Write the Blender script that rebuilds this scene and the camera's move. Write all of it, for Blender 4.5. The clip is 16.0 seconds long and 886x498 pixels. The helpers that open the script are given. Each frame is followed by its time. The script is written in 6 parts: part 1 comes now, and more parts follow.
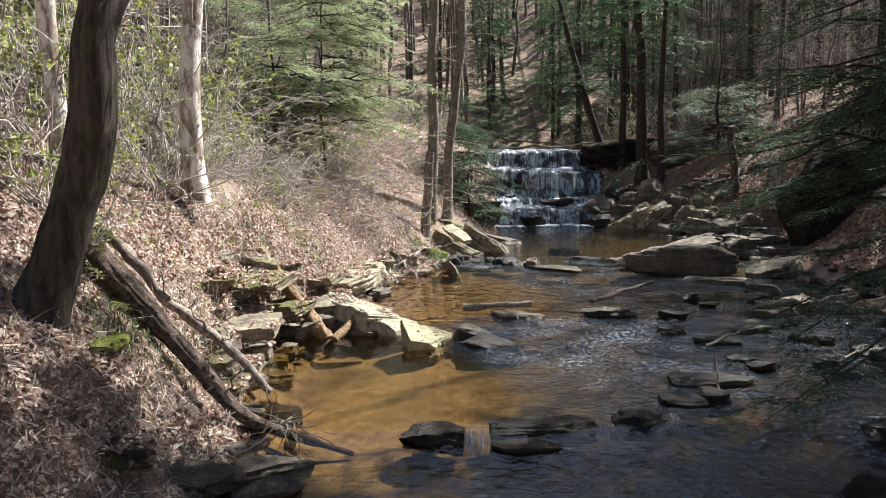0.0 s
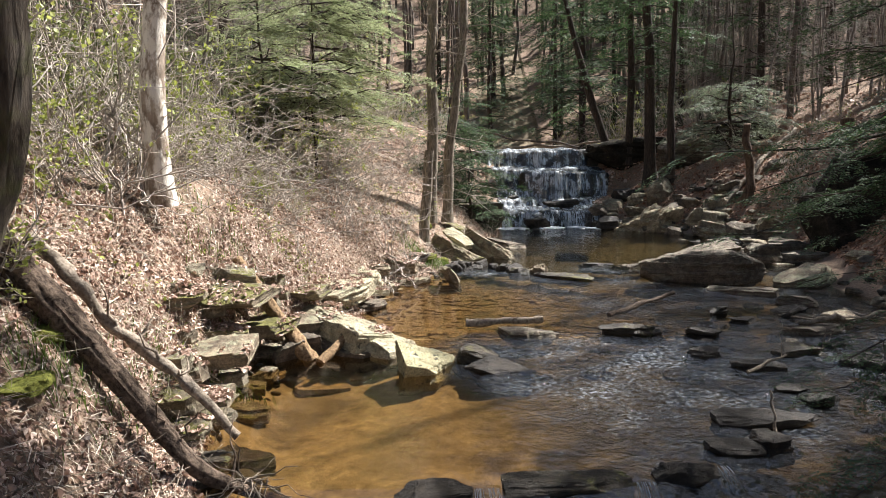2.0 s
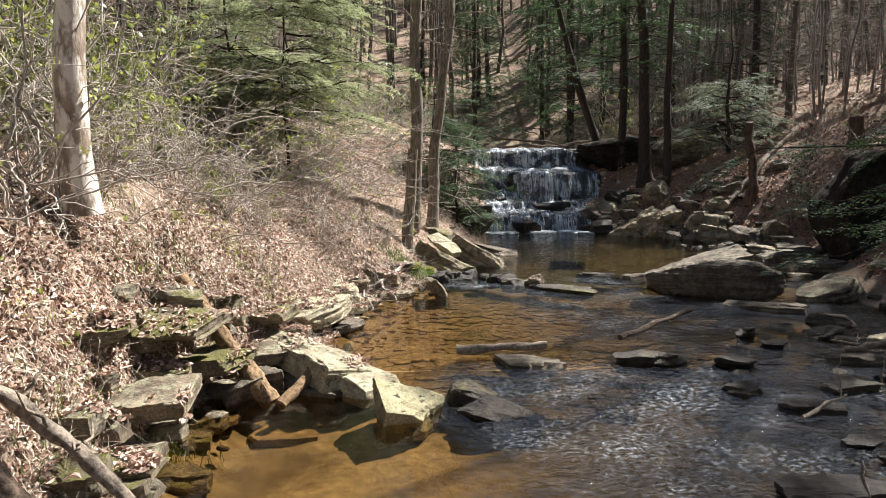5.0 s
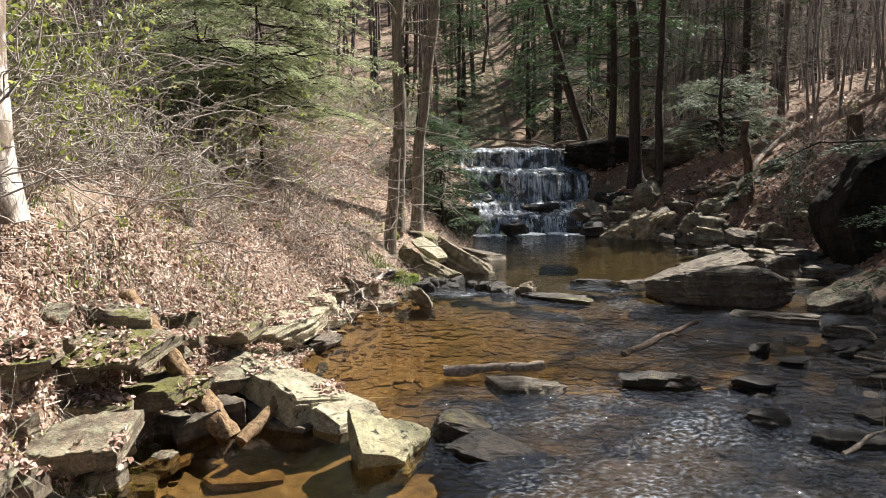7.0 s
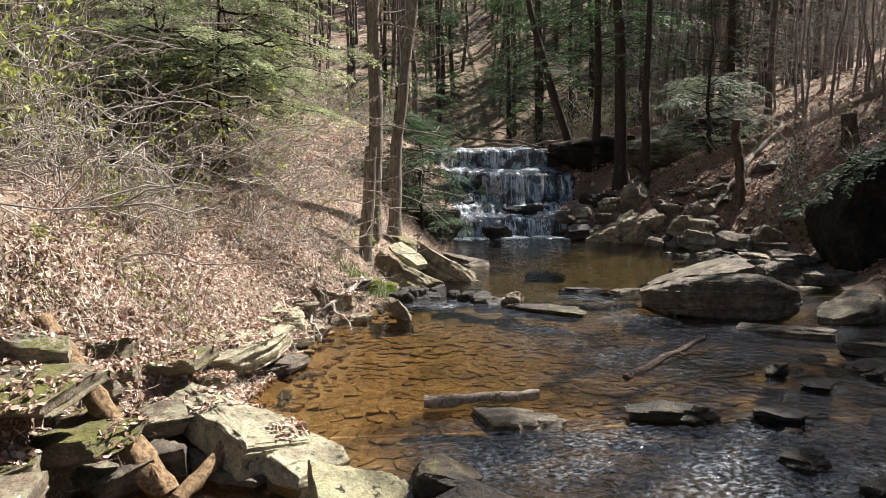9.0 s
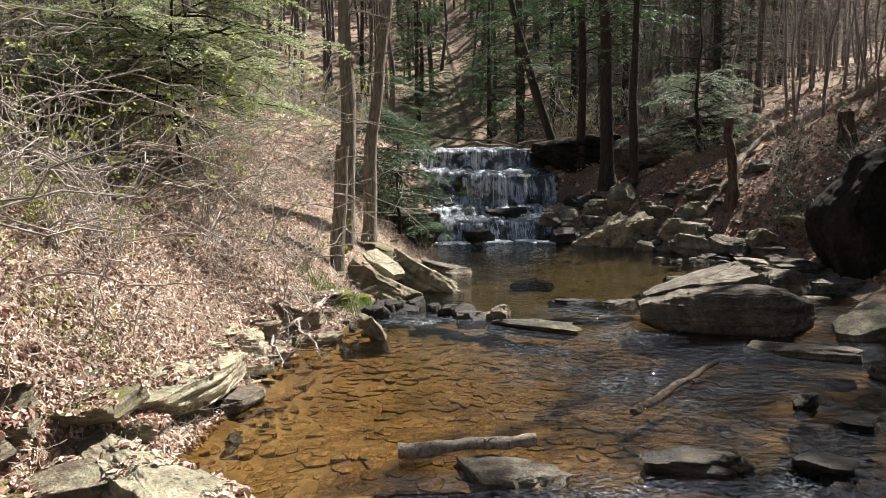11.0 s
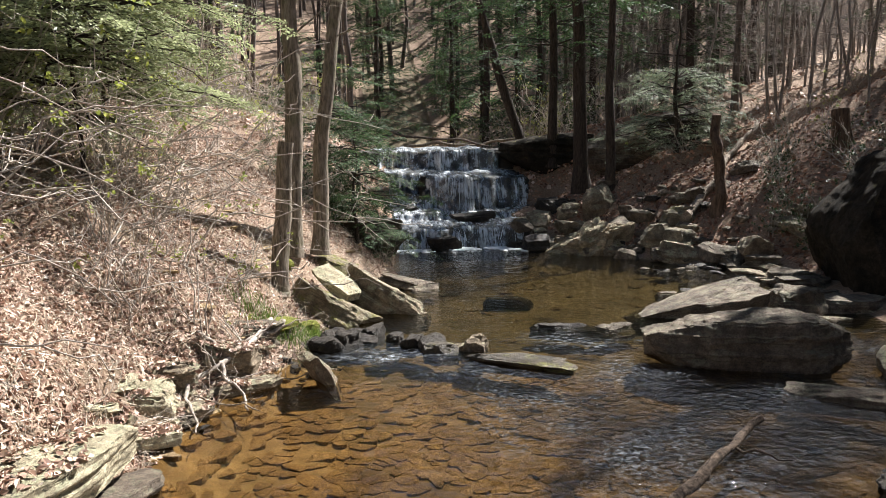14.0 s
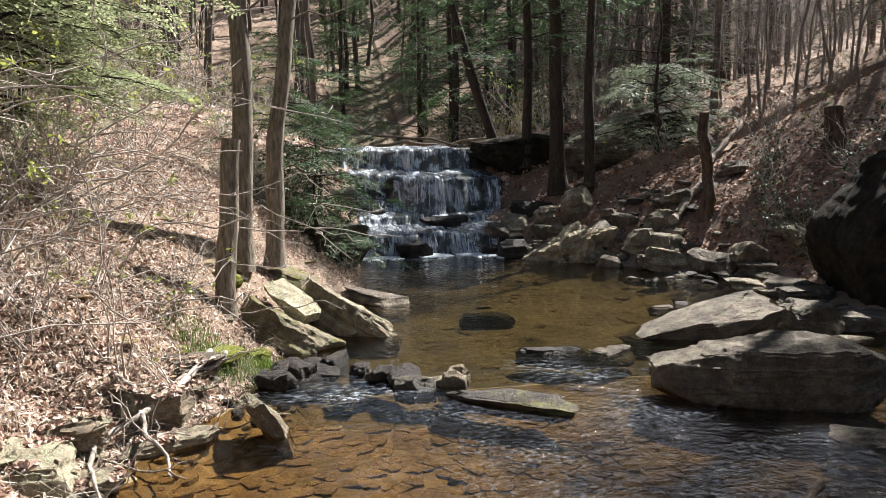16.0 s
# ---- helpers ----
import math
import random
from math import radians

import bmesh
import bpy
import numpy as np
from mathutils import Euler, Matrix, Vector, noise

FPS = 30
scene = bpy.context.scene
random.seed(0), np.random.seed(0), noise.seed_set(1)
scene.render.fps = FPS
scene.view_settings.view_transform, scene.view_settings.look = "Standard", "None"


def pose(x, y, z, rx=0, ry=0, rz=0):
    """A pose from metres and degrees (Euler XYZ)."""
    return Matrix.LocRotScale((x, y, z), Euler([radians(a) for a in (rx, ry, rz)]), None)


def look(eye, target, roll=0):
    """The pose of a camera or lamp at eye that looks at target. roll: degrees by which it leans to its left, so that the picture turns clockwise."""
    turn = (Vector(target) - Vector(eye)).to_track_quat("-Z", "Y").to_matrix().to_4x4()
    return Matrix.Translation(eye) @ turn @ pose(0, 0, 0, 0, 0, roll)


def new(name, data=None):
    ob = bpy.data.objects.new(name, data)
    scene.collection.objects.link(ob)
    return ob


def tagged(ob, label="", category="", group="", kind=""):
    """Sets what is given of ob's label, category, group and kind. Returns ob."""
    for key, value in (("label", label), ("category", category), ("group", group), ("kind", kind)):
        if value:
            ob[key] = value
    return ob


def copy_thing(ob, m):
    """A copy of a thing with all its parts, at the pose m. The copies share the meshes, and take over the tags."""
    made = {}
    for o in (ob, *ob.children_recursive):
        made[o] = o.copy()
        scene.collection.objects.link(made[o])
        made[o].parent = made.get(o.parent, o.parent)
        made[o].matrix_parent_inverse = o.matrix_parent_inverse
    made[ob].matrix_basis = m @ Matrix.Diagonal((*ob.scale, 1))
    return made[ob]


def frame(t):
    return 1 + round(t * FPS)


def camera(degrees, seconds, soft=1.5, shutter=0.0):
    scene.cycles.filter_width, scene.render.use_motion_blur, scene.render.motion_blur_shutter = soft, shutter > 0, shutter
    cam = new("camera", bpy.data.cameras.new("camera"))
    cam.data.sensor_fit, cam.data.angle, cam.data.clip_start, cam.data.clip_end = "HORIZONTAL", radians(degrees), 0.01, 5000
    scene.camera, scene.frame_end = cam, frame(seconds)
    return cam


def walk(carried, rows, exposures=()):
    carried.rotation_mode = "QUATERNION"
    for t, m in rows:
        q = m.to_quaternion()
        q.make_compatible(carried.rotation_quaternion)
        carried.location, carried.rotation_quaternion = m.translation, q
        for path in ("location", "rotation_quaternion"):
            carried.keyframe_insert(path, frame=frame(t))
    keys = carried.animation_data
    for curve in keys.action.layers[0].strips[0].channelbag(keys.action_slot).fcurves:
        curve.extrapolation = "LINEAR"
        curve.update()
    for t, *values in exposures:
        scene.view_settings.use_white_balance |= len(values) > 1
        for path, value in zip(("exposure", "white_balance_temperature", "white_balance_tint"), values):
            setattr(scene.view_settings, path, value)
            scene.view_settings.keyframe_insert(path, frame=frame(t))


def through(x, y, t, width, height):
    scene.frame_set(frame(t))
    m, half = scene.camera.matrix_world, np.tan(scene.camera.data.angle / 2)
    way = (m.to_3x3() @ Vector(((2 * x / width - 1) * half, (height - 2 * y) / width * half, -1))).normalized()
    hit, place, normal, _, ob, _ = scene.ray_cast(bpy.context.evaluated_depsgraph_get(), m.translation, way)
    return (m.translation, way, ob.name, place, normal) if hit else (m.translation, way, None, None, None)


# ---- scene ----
cam = camera(64.7, 16.0, 0.8)
METRES, EYE, TILT, LEAN, TURN = 7.663, 2.0, 1.0, 0.0, 0.0
ROWS = [
    (0.0, 0.0, 0.0, 0.0, -0.11, -7.62, 0.84),
    (0.5, -0.0003, 0.0331, -0.0007, -0.13, -7.62, 0.82),
    (1.0, -0.0008, 0.0666, -0.0017, -0.14, -7.62, 0.79),
    (1.5, -0.0016, 0.1004, -0.0028, -0.16, -7.61, 0.81),
    (2.0, -0.0027, 0.1334, -0.0037, -0.19, -7.61, 0.79),
    (2.5, -0.0037, 0.1645, -0.0044, -0.32, -7.62, 0.78),
    (3.0, -0.0051, 0.1951, -0.005, -0.58, -7.61, 0.75),
    (3.5, -0.0064, 0.2239, -0.0053, -0.85, -7.6, 0.72),
    (4.0, -0.0071, 0.2501, -0.0053, -1.1, -7.61, 0.67),
    (6.5, -0.0056, 0.3737, -0.0095, -2.42, -7.57, 0.66),
    (7.0, -0.0044, 0.4007, -0.0099, -2.81, -7.56, 0.64),
    (7.5, -0.0033, 0.428, -0.0098, -3.23, -7.56, 0.62),
    (8.0, -0.0023, 0.4558, -0.0104, -3.66, -7.55, 0.6),
    (8.5, -0.0011, 0.4845, -0.0115, -4.09, -7.54, 0.58),
    (9.0, 0.0005, 0.514, -0.0124, -4.52, -7.53, 0.56),
    (11.5, 0.0155, 0.6713, -0.0141, -6.63, -7.5, 0.59),
    (12.0, 0.0183, 0.7052, -0.0146, -7.1, -7.49, 0.56),
    (12.5, 0.0217, 0.7391, -0.0149, -7.61, -7.49, 0.56),
    (13.0, 0.0248, 0.774, -0.0151, -8.11, -7.48, 0.54),
    (13.5, 0.0277, 0.8101, -0.0157, -8.6, -7.48, 0.53),
    (14.0, 0.0316, 0.8464, -0.016, -9.39, -7.49, 0.5),
    (14.5, 0.0356, 0.8843, -0.0165, -10.66, -7.5, 0.47),
    (15.0, 0.0399, 0.9226, -0.0173, -11.56, -7.5, 0.46),
    (15.5, 0.0441, 0.9608, -0.0176, -11.88, -7.49, 0.44),
    (16.0, 0.0491, 0.997, -0.0169, -12.1, -7.49, 0.42),
]
walk(cam, [(t, pose(0, 0, EYE, TILT, LEAN, TURN) @ pose(METRES * x, METRES * y, METRES * z, 90 + pitch, roll, yaw)) for t, x, y, z, yaw, pitch, roll in ROWS],
     [(0.0, 1.78, 6100, 10), (1.2, 1.86, 6350, 10), (2.4, 1.77, 6450, 10), (4.0, 1.73, 6500, 10), (8.0, 1.65, 6500, 10), (13.0, 1.70, 6500, 10), (16.0, 1.80, 6350, 10)])

# ---- world, sun, exposure ----
SUN_AZ, SUN_EL = 52.0, 50.0          # degrees from +y towards +x, and above the horizon
world = bpy.data.worlds.new("sky")
scene.world = world
world.use_nodes = True
wn = world.node_tree.nodes
sky = wn.new("ShaderNodeTexSky")
sky.sky_type, sky.sun_disc = "NISHITA", False
sky.sun_elevation, sky.sun_rotation = radians(SUN_EL), radians(SUN_AZ)
world.node_tree.links.new(sky.outputs[0], wn["Background"].inputs[0])
wn["Background"].inputs[1].default_value = 0.033
sun = new("sun", bpy.data.lights.new("sun", "SUN"))
sun.data.energy, sun.data.angle, sun.data.color = 5.0, radians(0.6), (1.0, 0.97, 0.94)
sun.matrix_world = look((math.sin(radians(SUN_AZ)) * math.cos(radians(SUN_EL)) * 60, math.cos(radians(SUN_AZ)) * math.cos(radians(SUN_EL)) * 60, math.sin(radians(SUN_EL)) * 60), (0, 0, 0))

# ---- noise and mesh tools ----
rng = np.random.default_rng(7)


def vnoise(p, seed=0):
    """Smooth value noise in -1..1 for an N x 3 array."""
    p = np.asarray(p, float)
    i = np.floor(p).astype(np.int64)
    f = p - i
    u = f * f * (3 - 2 * f)
    out = np.zeros(len(p))
    for a in (0, 1):
        for b in (0, 1):
            for c in (0, 1):
                h = (i[:, 0] + a) * 374761393 + (i[:, 1] + b) * 668265263 + (i[:, 2] + c) * 2147483647 + seed * 974634213
                h = (h ^ (h >> 13)) * 1274126177
                h = ((h ^ (h >> 16)) & 0xFFFF) / 32767.5 - 1
                w = (u[:, 0] if a else 1 - u[:, 0]) * (u[:, 1] if b else 1 - u[:, 1]) * (u[:, 2] if c else 1 - u[:, 2])
                out += w * h
    return out


def fbm(p, octaves=4, seed=0):
    p = np.asarray(p, float)
    out, amp = np.zeros(len(p)), 1.0
    for k in range(octaves):
        out += amp * vnoise(p * 2 ** k + 17.3 * k, seed + k)
        amp *= 0.5
    return out


class Geo:
    """Collects vertices and faces, then makes one mesh of them."""

    def __init__(self):
        self.v, self.f, self.n = [], [], 0

    def add(self, v, f):
        v = np.asarray(v, float).reshape(-1, 3)
        self.v.append(v)
        self.f.append(np.asarray(f, np.int64) + self.n)
        self.n += len(v)
        return self

    def mesh(self, name, mat, smooth=True, sharp=None):
        me = bpy.data.meshes.new(name)
        v = np.concatenate(self.v)
        loops = np.concatenate([f.ravel() for f in self.f])
        total = np.concatenate([np.full(len(f), f.shape[1]) for f in self.f])
        start = np.concatenate([[0], np.cumsum(total)[:-1]])
        me.vertices.add(len(v))
        me.vertices.foreach_set("co", v.ravel())
        me.loops.add(len(loops))
        me.loops.foreach_set("vertex_index", loops.astype(np.int32))
        me.polygons.add(len(total))
        me.polygons.foreach_set("loop_start", start.astype(np.int32))
        me.polygons.foreach_set("use_smooth", np.full(len(total), smooth))
        me.update(calc_edges=True)
        me.validate()
        for m in mat if isinstance(mat, (list, tuple)) else (mat,):
            me.materials.append(m)
        if sharp is not None:
            me.set_sharp_from_angle(angle=radians(sharp))
        return me


def part(name, me, parent, label=""):
    """Links a mesh as one object under a thing or a part."""
    ob = new(name, me)
    ob.parent = parent
    return tagged(ob, label) if label else ob


def thing(name, label, category, at=None, group="", kind=""):
    """An empty at the base of a thing."""
    ob = new(name)
    ob.empty_display_size = 0.1
    if at is not None:
        ob.matrix_world = at if isinstance(at, Matrix) else Matrix.Translation(at)
    return tagged(ob, label, category, group, kind)


def tube(geo, pts, radii, sides=6, rough=0.0, seed=0, ridge=0.0):
    """A closed tapering tube along pts; ridge furrows it lengthwise."""
    pts = np.asarray(pts, float)
    n = len(pts)
    radii = np.broadcast_to(np.asarray(radii, float), (n,))
    tan = np.gradient(pts, axis=0)
    tan /= np.linalg.norm(tan, axis=1)[:, None] + 1e-9
    ref = np.array([1.0, 0, 0]) if abs(tan[:, 2]).mean() > 0.7 else np.array([0, 0, 1.0])
    a = np.cross(tan, ref)
    a /= np.linalg.norm(a, axis=1)[:, None] + 1e-9
    b = np.cross(tan, a)
    ang = np.linspace(0, 2 * math.pi, sides, endpoint=False)
    ring = np.cos(ang)[None, :, None] * a[:, None] + np.sin(ang)[None, :, None] * b[:, None]
    r = np.repeat(radii[:, None], sides, 1)
    if rough:
        q = (pts[:, None] + ring * radii[:, None, None]).reshape(-1, 3)
        r = r * (1 + rough * fbm(q * np.array([9, 9, 2.5]) / (10 * radii.max() + 0.15), 3, seed).reshape(n, sides))
    if ridge:
        run = np.concatenate([[0], np.cumsum(np.linalg.norm(np.diff(pts, axis=0), axis=1))])
        q = np.stack(np.broadcast_arrays(2.6 * np.cos(ang)[None], 2.6 * np.sin(ang)[None], 4.0 * run[:, None]), -1).reshape(-1, 3)
        r = r * (1 + ridge * (0.35 - np.abs(fbm(q, 4, seed + 5))).reshape(n, sides))
    v = (pts[:, None] + ring * r[:, :, None]).reshape(-1, 3)
    i, j = np.meshgrid(np.arange(n - 1), np.arange(sides), indexing="ij")
    k = (j + 1) % sides
    f = np.stack([i * sides + j, i * sides + k, (i + 1) * sides + k, (i + 1) * sides + j], -1).reshape(-1, 4)
    geo.add(v, f)
    if sides > 3:
        for row, flip in ((0, 1), (n - 1, 0)):
            c = np.vstack([v[row * sides:(row + 1) * sides], pts[row]])
            g = [(m, (m + 1) % sides, sides) for m in range(sides)]
            geo.add(c, [t[::-1] for t in g] if flip else g)
    return geo


def bend(a, b, n, sag=0.0, wob=0.0, seed=0):
    """n points from a to b with a sag and a slow wobble."""
    r = np.random.default_rng(seed)
    s = np.linspace(0, 1, n)[:, None]
    p = np.asarray(a, float) * (1 - s) + np.asarray(b, float) * s
    p[:, 2] -= sag * (4 * s * (1 - s))[:, 0]
    if wob:
        ph, fr = r.uniform(0, 6.3, 3), r.uniform(1.0, 2.2, 3)
        p += wob * np.sin(s * 6.3 * fr + ph) * (4 * s * (1 - s)) ** 0.5
        p += wob * 0.3 * np.sin(s * 18 * fr + ph * 2) * (4 * s * (1 - s)) ** 0.5
    return p


# ---- materials ----
def material(name, rough=0.8, metal=0.0, spec=0.4):
    m = bpy.data.materials.new(name)
    m.use_nodes = True
    nt = m.node_tree
    b = nt.nodes["Principled BSDF"]
    b.inputs["Roughness"].default_value, b.inputs["Metallic"].default_value = rough, metal
    b.inputs["Specular IOR Level"].default_value = spec
    return m, nt, b


def node(nt, kind, **sets):
    n = nt.nodes.new(kind)
    for key, value in sets.items():
        n.inputs[key].default_value = value
    return n


def ramp(nt, src, stops):
    r = nt.nodes.new("ShaderNodeValToRGB")
    e = r.color_ramp.elements
    while len(e) < len(stops):
        e.new(0.5)
    for el, (p, c) in zip(e, stops):
        el.position, el.color = p, (*c, 1) if len(c) == 3 else c
    nt.links.new(src, r.inputs[0])
    return r.outputs[0]


def noise_tex(nt, scale, detail=6, space="Object", stretch=None, rough=0.6):
    tc = nt.nodes.new("ShaderNodeTexCoord")
    src = tc.outputs[space]
    if stretch:
        mp = nt.nodes.new("ShaderNodeMapping")
        mp.inputs["Scale"].default_value = stretch
        nt.links.new(src, mp.inputs[0])
        src = mp.outputs[0]
    n = node(nt, "ShaderNodeTexNoise", Scale=scale, Detail=detail, Roughness=rough)
    nt.links.new(src, n.inputs["Vector"])
    return n.outputs["Fac"]


def mix(nt, fac, a, b, blend="MIX"):
    m = nt.nodes.new("ShaderNodeMix")
    m.data_type, m.blend_type = "RGBA", blend
    for sock, val in ((m.inputs[0], fac), (m.inputs[6], a), (m.inputs[7], b)):
        if isinstance(val, bpy.types.NodeSocket):
            nt.links.new(val, sock)
        elif isinstance(val, tuple):
            sock.default_value = (*val, 1)
        else:
            sock.default_value = val
    return m.outputs[2]


def bump(nt, b, height, strength, dist):
    n = node(nt, "ShaderNodeBump", Strength=strength, Distance=dist)
    nt.links.new(height, n.inputs["Height"])
    nt.links.new(n.outputs[0], b.inputs["Normal"])


def up_mask(nt, lo, hi):
    """1 where the surface faces up."""
    g = nt.nodes.new("ShaderNodeNewGeometry")
    s = nt.nodes.new("ShaderNodeSeparateXYZ")
    nt.links.new(g.outputs["Normal"], s.inputs[0])
    r = nt.nodes.new("ShaderNodeMapRange")
    r.inputs[1].default_value, r.inputs[2].default_value = lo, hi
    nt.links.new(s.outputs[2], r.inputs[0])
    return r.outputs[0]


def times(nt, a, b):
    m = nt.nodes.new("ShaderNodeMath")
    m.operation = "MULTIPLY"
    for sock, val in zip(m.inputs, (a, b)):
        if isinstance(val, bpy.types.NodeSocket):
            nt.links.new(val, sock)
        else:
            sock.default_value = val
    return m.outputs[0]


def rock_material(name, dark, light, moss=0.0, lichen=0.0, rough=0.85, spots=0.0, spec=0.3):
    m, nt, b = material(name, rough, spec=spec)
    big = noise_tex(nt, 2.1, 10, rough=0.65)
    mid = noise_tex(nt, 9, 8, rough=0.7)
    fine = noise_tex(nt, 48, 8, rough=0.75)
    strata = noise_tex(nt, 6, 6, stretch=(0.3, 0.3, 5))
    col = ramp(nt, big, [(0.36, dark), (0.62, light)])
    col = mix(nt, times(nt, ramp(nt, mid, [(0.42, (1, 1, 1)), (0.55, (0, 0, 0))]), 0.5), col, tuple(c * 0.6 for c in dark))
    col = mix(nt, times(nt, ramp(nt, strata, [(0.5, (0, 0, 0)), (0.6, (1, 1, 1))]), 0.22), col, tuple(c * 0.5 for c in dark))
    col = mix(nt, 0.8, col, ramp(nt, fine, [(0.34, (0.22, 0.21, 0.2)), (0.66, (0.78, 0.76, 0.72))]), "OVERLAY")
    if lichen:
        li = ramp(nt, noise_tex(nt, 7, 12, rough=0.8), [(0.49, (0, 0, 0)), (0.56, (1, 1, 1))])
        col = mix(nt, times(nt, times(nt, li, up_mask(nt, 0.0, 0.6)), lichen), col, (0.42, 0.43, 0.28))
    if spots:
        sp = ramp(nt, noise_tex(nt, 13, 5, rough=0.6), [(0.60, (0, 0, 0)), (0.64, (1, 1, 1))])
        col = mix(nt, times(nt, sp, spots), col, (0.06, 0.055, 0.04))
    if moss:
        mo = ramp(nt, noise_tex(nt, 3.2, 10, rough=0.75), [(0.64 - 0.2 * moss, (0, 0, 0)), (0.70 - 0.2 * moss, (1, 1, 1))])
        gr = ramp(nt, noise_tex(nt, 60, 4), [(0.3, (0.055, 0.055, 0.014)), (0.75, (0.24, 0.22, 0.06))])
        col = mix(nt, times(nt, mo, up_mask(nt, 0.3, 0.8)), col, gr)
    nt.links.new(col, b.inputs["Base Color"])
    h = mix(nt, 0.45, mix(nt, 0.5, big, mid), fine)
    h = mix(nt, 0.15, h, strata)
    bump(nt, b, h, 1.0, 0.09)
    return m


M_ROCK = rock_material("sandstone", (0.12, 0.092, 0.065), (0.33, 0.265, 0.185), lichen=0.5, spots=0.4)
M_PALE = rock_material("pale_sandstone", (0.25, 0.215, 0.145), (0.52, 0.465, 0.33), lichen=0.6, spots=0.8)
M_SPOTTED = rock_material("lichen_spotted_sandstone", (0.30, 0.265, 0.16), (0.50, 0.46, 0.28), lichen=0.4, spots=1.0)
# tan stone, lightened to paint in the sun on the falls boulder
M_SUNROCK = rock_material("sun_lightened_tan_sandstone", (0.20, 0.155, 0.10), (0.46, 0.375, 0.26), moss=0.35, lichen=0.5, spots=0.4)
M_MOSSY = rock_material("mossy_sandstone", (0.13, 0.11, 0.08), (0.32, 0.275, 0.205), moss=0.6, lichen=0.4)
M_SLABMOSS = rock_material("moss_topped_sandstone", (0.11, 0.09, 0.06), (0.28, 0.23, 0.16), moss=0.85, lichen=0.3)
# brown stone, its colour lowered further for the shade on the right-hand rocks
M_BROWN = rock_material("shade_dimmed_brown_sandstone", (0.07, 0.055, 0.043), (0.20, 0.16, 0.122), lichen=0.2, spots=0.3)
# near-black: the shade under the overhangs is put into this rock's colour
M_DARK = rock_material("shade_darkened_rock", (0.015, 0.013, 0.010), (0.048, 0.040, 0.030), moss=0.25, rough=0.95, spec=0.1)
M_WET = rock_material("wet_rock", (0.018, 0.015, 0.012), (0.06, 0.048, 0.036), rough=0.55, spec=0.22)
M_WETMOSS = rock_material("wet_mossy_rock", (0.03, 0.025, 0.018), (0.10, 0.078, 0.05), moss=0.6, rough=0.5, spec=0.3)
M_BEDSTONE = rock_material("stream_stone", (0.21, 0.145, 0.075), (0.40, 0.295, 0.155), rough=0.7)


def bark_material(name, dark, light, scale=30, stretch=(1, 1, 0.18), patch=None, green=0.0):
    m, nt, b = material(name, 0.9, spec=0.2)
    f = noise_tex(nt, scale, 8, stretch=stretch, rough=0.7)
    big = noise_tex(nt, 1.7, 4)
    col = ramp(nt, f, [(0.36, dark), (0.64, light)])
    col = mix(nt, times(nt, big, 0.4), col, tuple(c * 0.6 for c in dark))
    if patch:
        col = mix(nt, ramp(nt, noise_tex(nt, 8, 8, stretch=(1, 1, 0.45), rough=0.7), [(0.47, (0, 0, 0)), (0.56, (1, 1, 1))]), col, patch)
    if green:
        col = mix(nt, times(nt, ramp(nt, noise_tex(nt, 5, 6), [(0.5, (0, 0, 0)), (0.65, (1, 1, 1))]), green), col, (0.10, 0.12, 0.03))
    nt.links.new(col, b.inputs["Base Color"])
    bump(nt, b, f, 0.9, 0.03)
    return m


M_BARK = bark_material("grey_brown_bark", (0.10, 0.08, 0.06), (0.36, 0.30, 0.235), green=0.25)
M_RIDGED = bark_material("dark_ridged_bark", (0.025, 0.02, 0.015), (0.13, 0.105, 0.08), scale=16, green=0.35)
M_SNAG = bark_material("weathered_snag_wood", (0.05, 0.032, 0.022), (0.20, 0.135, 0.09), scale=18)
M_DARKBARK = bark_material("dark_hemlock_bark", (0.022, 0.017, 0.013), (0.085, 0.065, 0.05))
M_PALEBARK = bark_material("pale_peeling_bark", (0.17, 0.125, 0.09), (0.46, 0.38, 0.30), scale=9, stretch=(1, 1, 0.45), patch=(0.66, 0.61, 0.53))
M_LOG = bark_material("weathered_log_bark", (0.03, 0.02, 0.014), (0.20, 0.145, 0.105), scale=26, stretch=(1, 1, 1))
M_DEAD = bark_material("bleached_dead_wood", (0.13, 0.10, 0.075), (0.42, 0.35, 0.27), scale=25, stretch=(1, 1, 1))
M_ROT = bark_material("rotten_orange_wood", (0.09, 0.052, 0.026), (0.40, 0.27, 0.15), scale=30, stretch=(1, 1, 1))
M_TWIG = bark_material("grey_twig", (0.24, 0.20, 0.165), (0.58, 0.52, 0.45), scale=12, stretch=(1, 1, 1))
M_GREYTWIG = bark_material("grey_sapling_bark", (0.12, 0.10, 0.085), (0.34, 0.30, 0.26), scale=12)
M_FARBARK = bark_material("far_bark", (0.05, 0.04, 0.032), (0.19, 0.155, 0.125), scale=8)


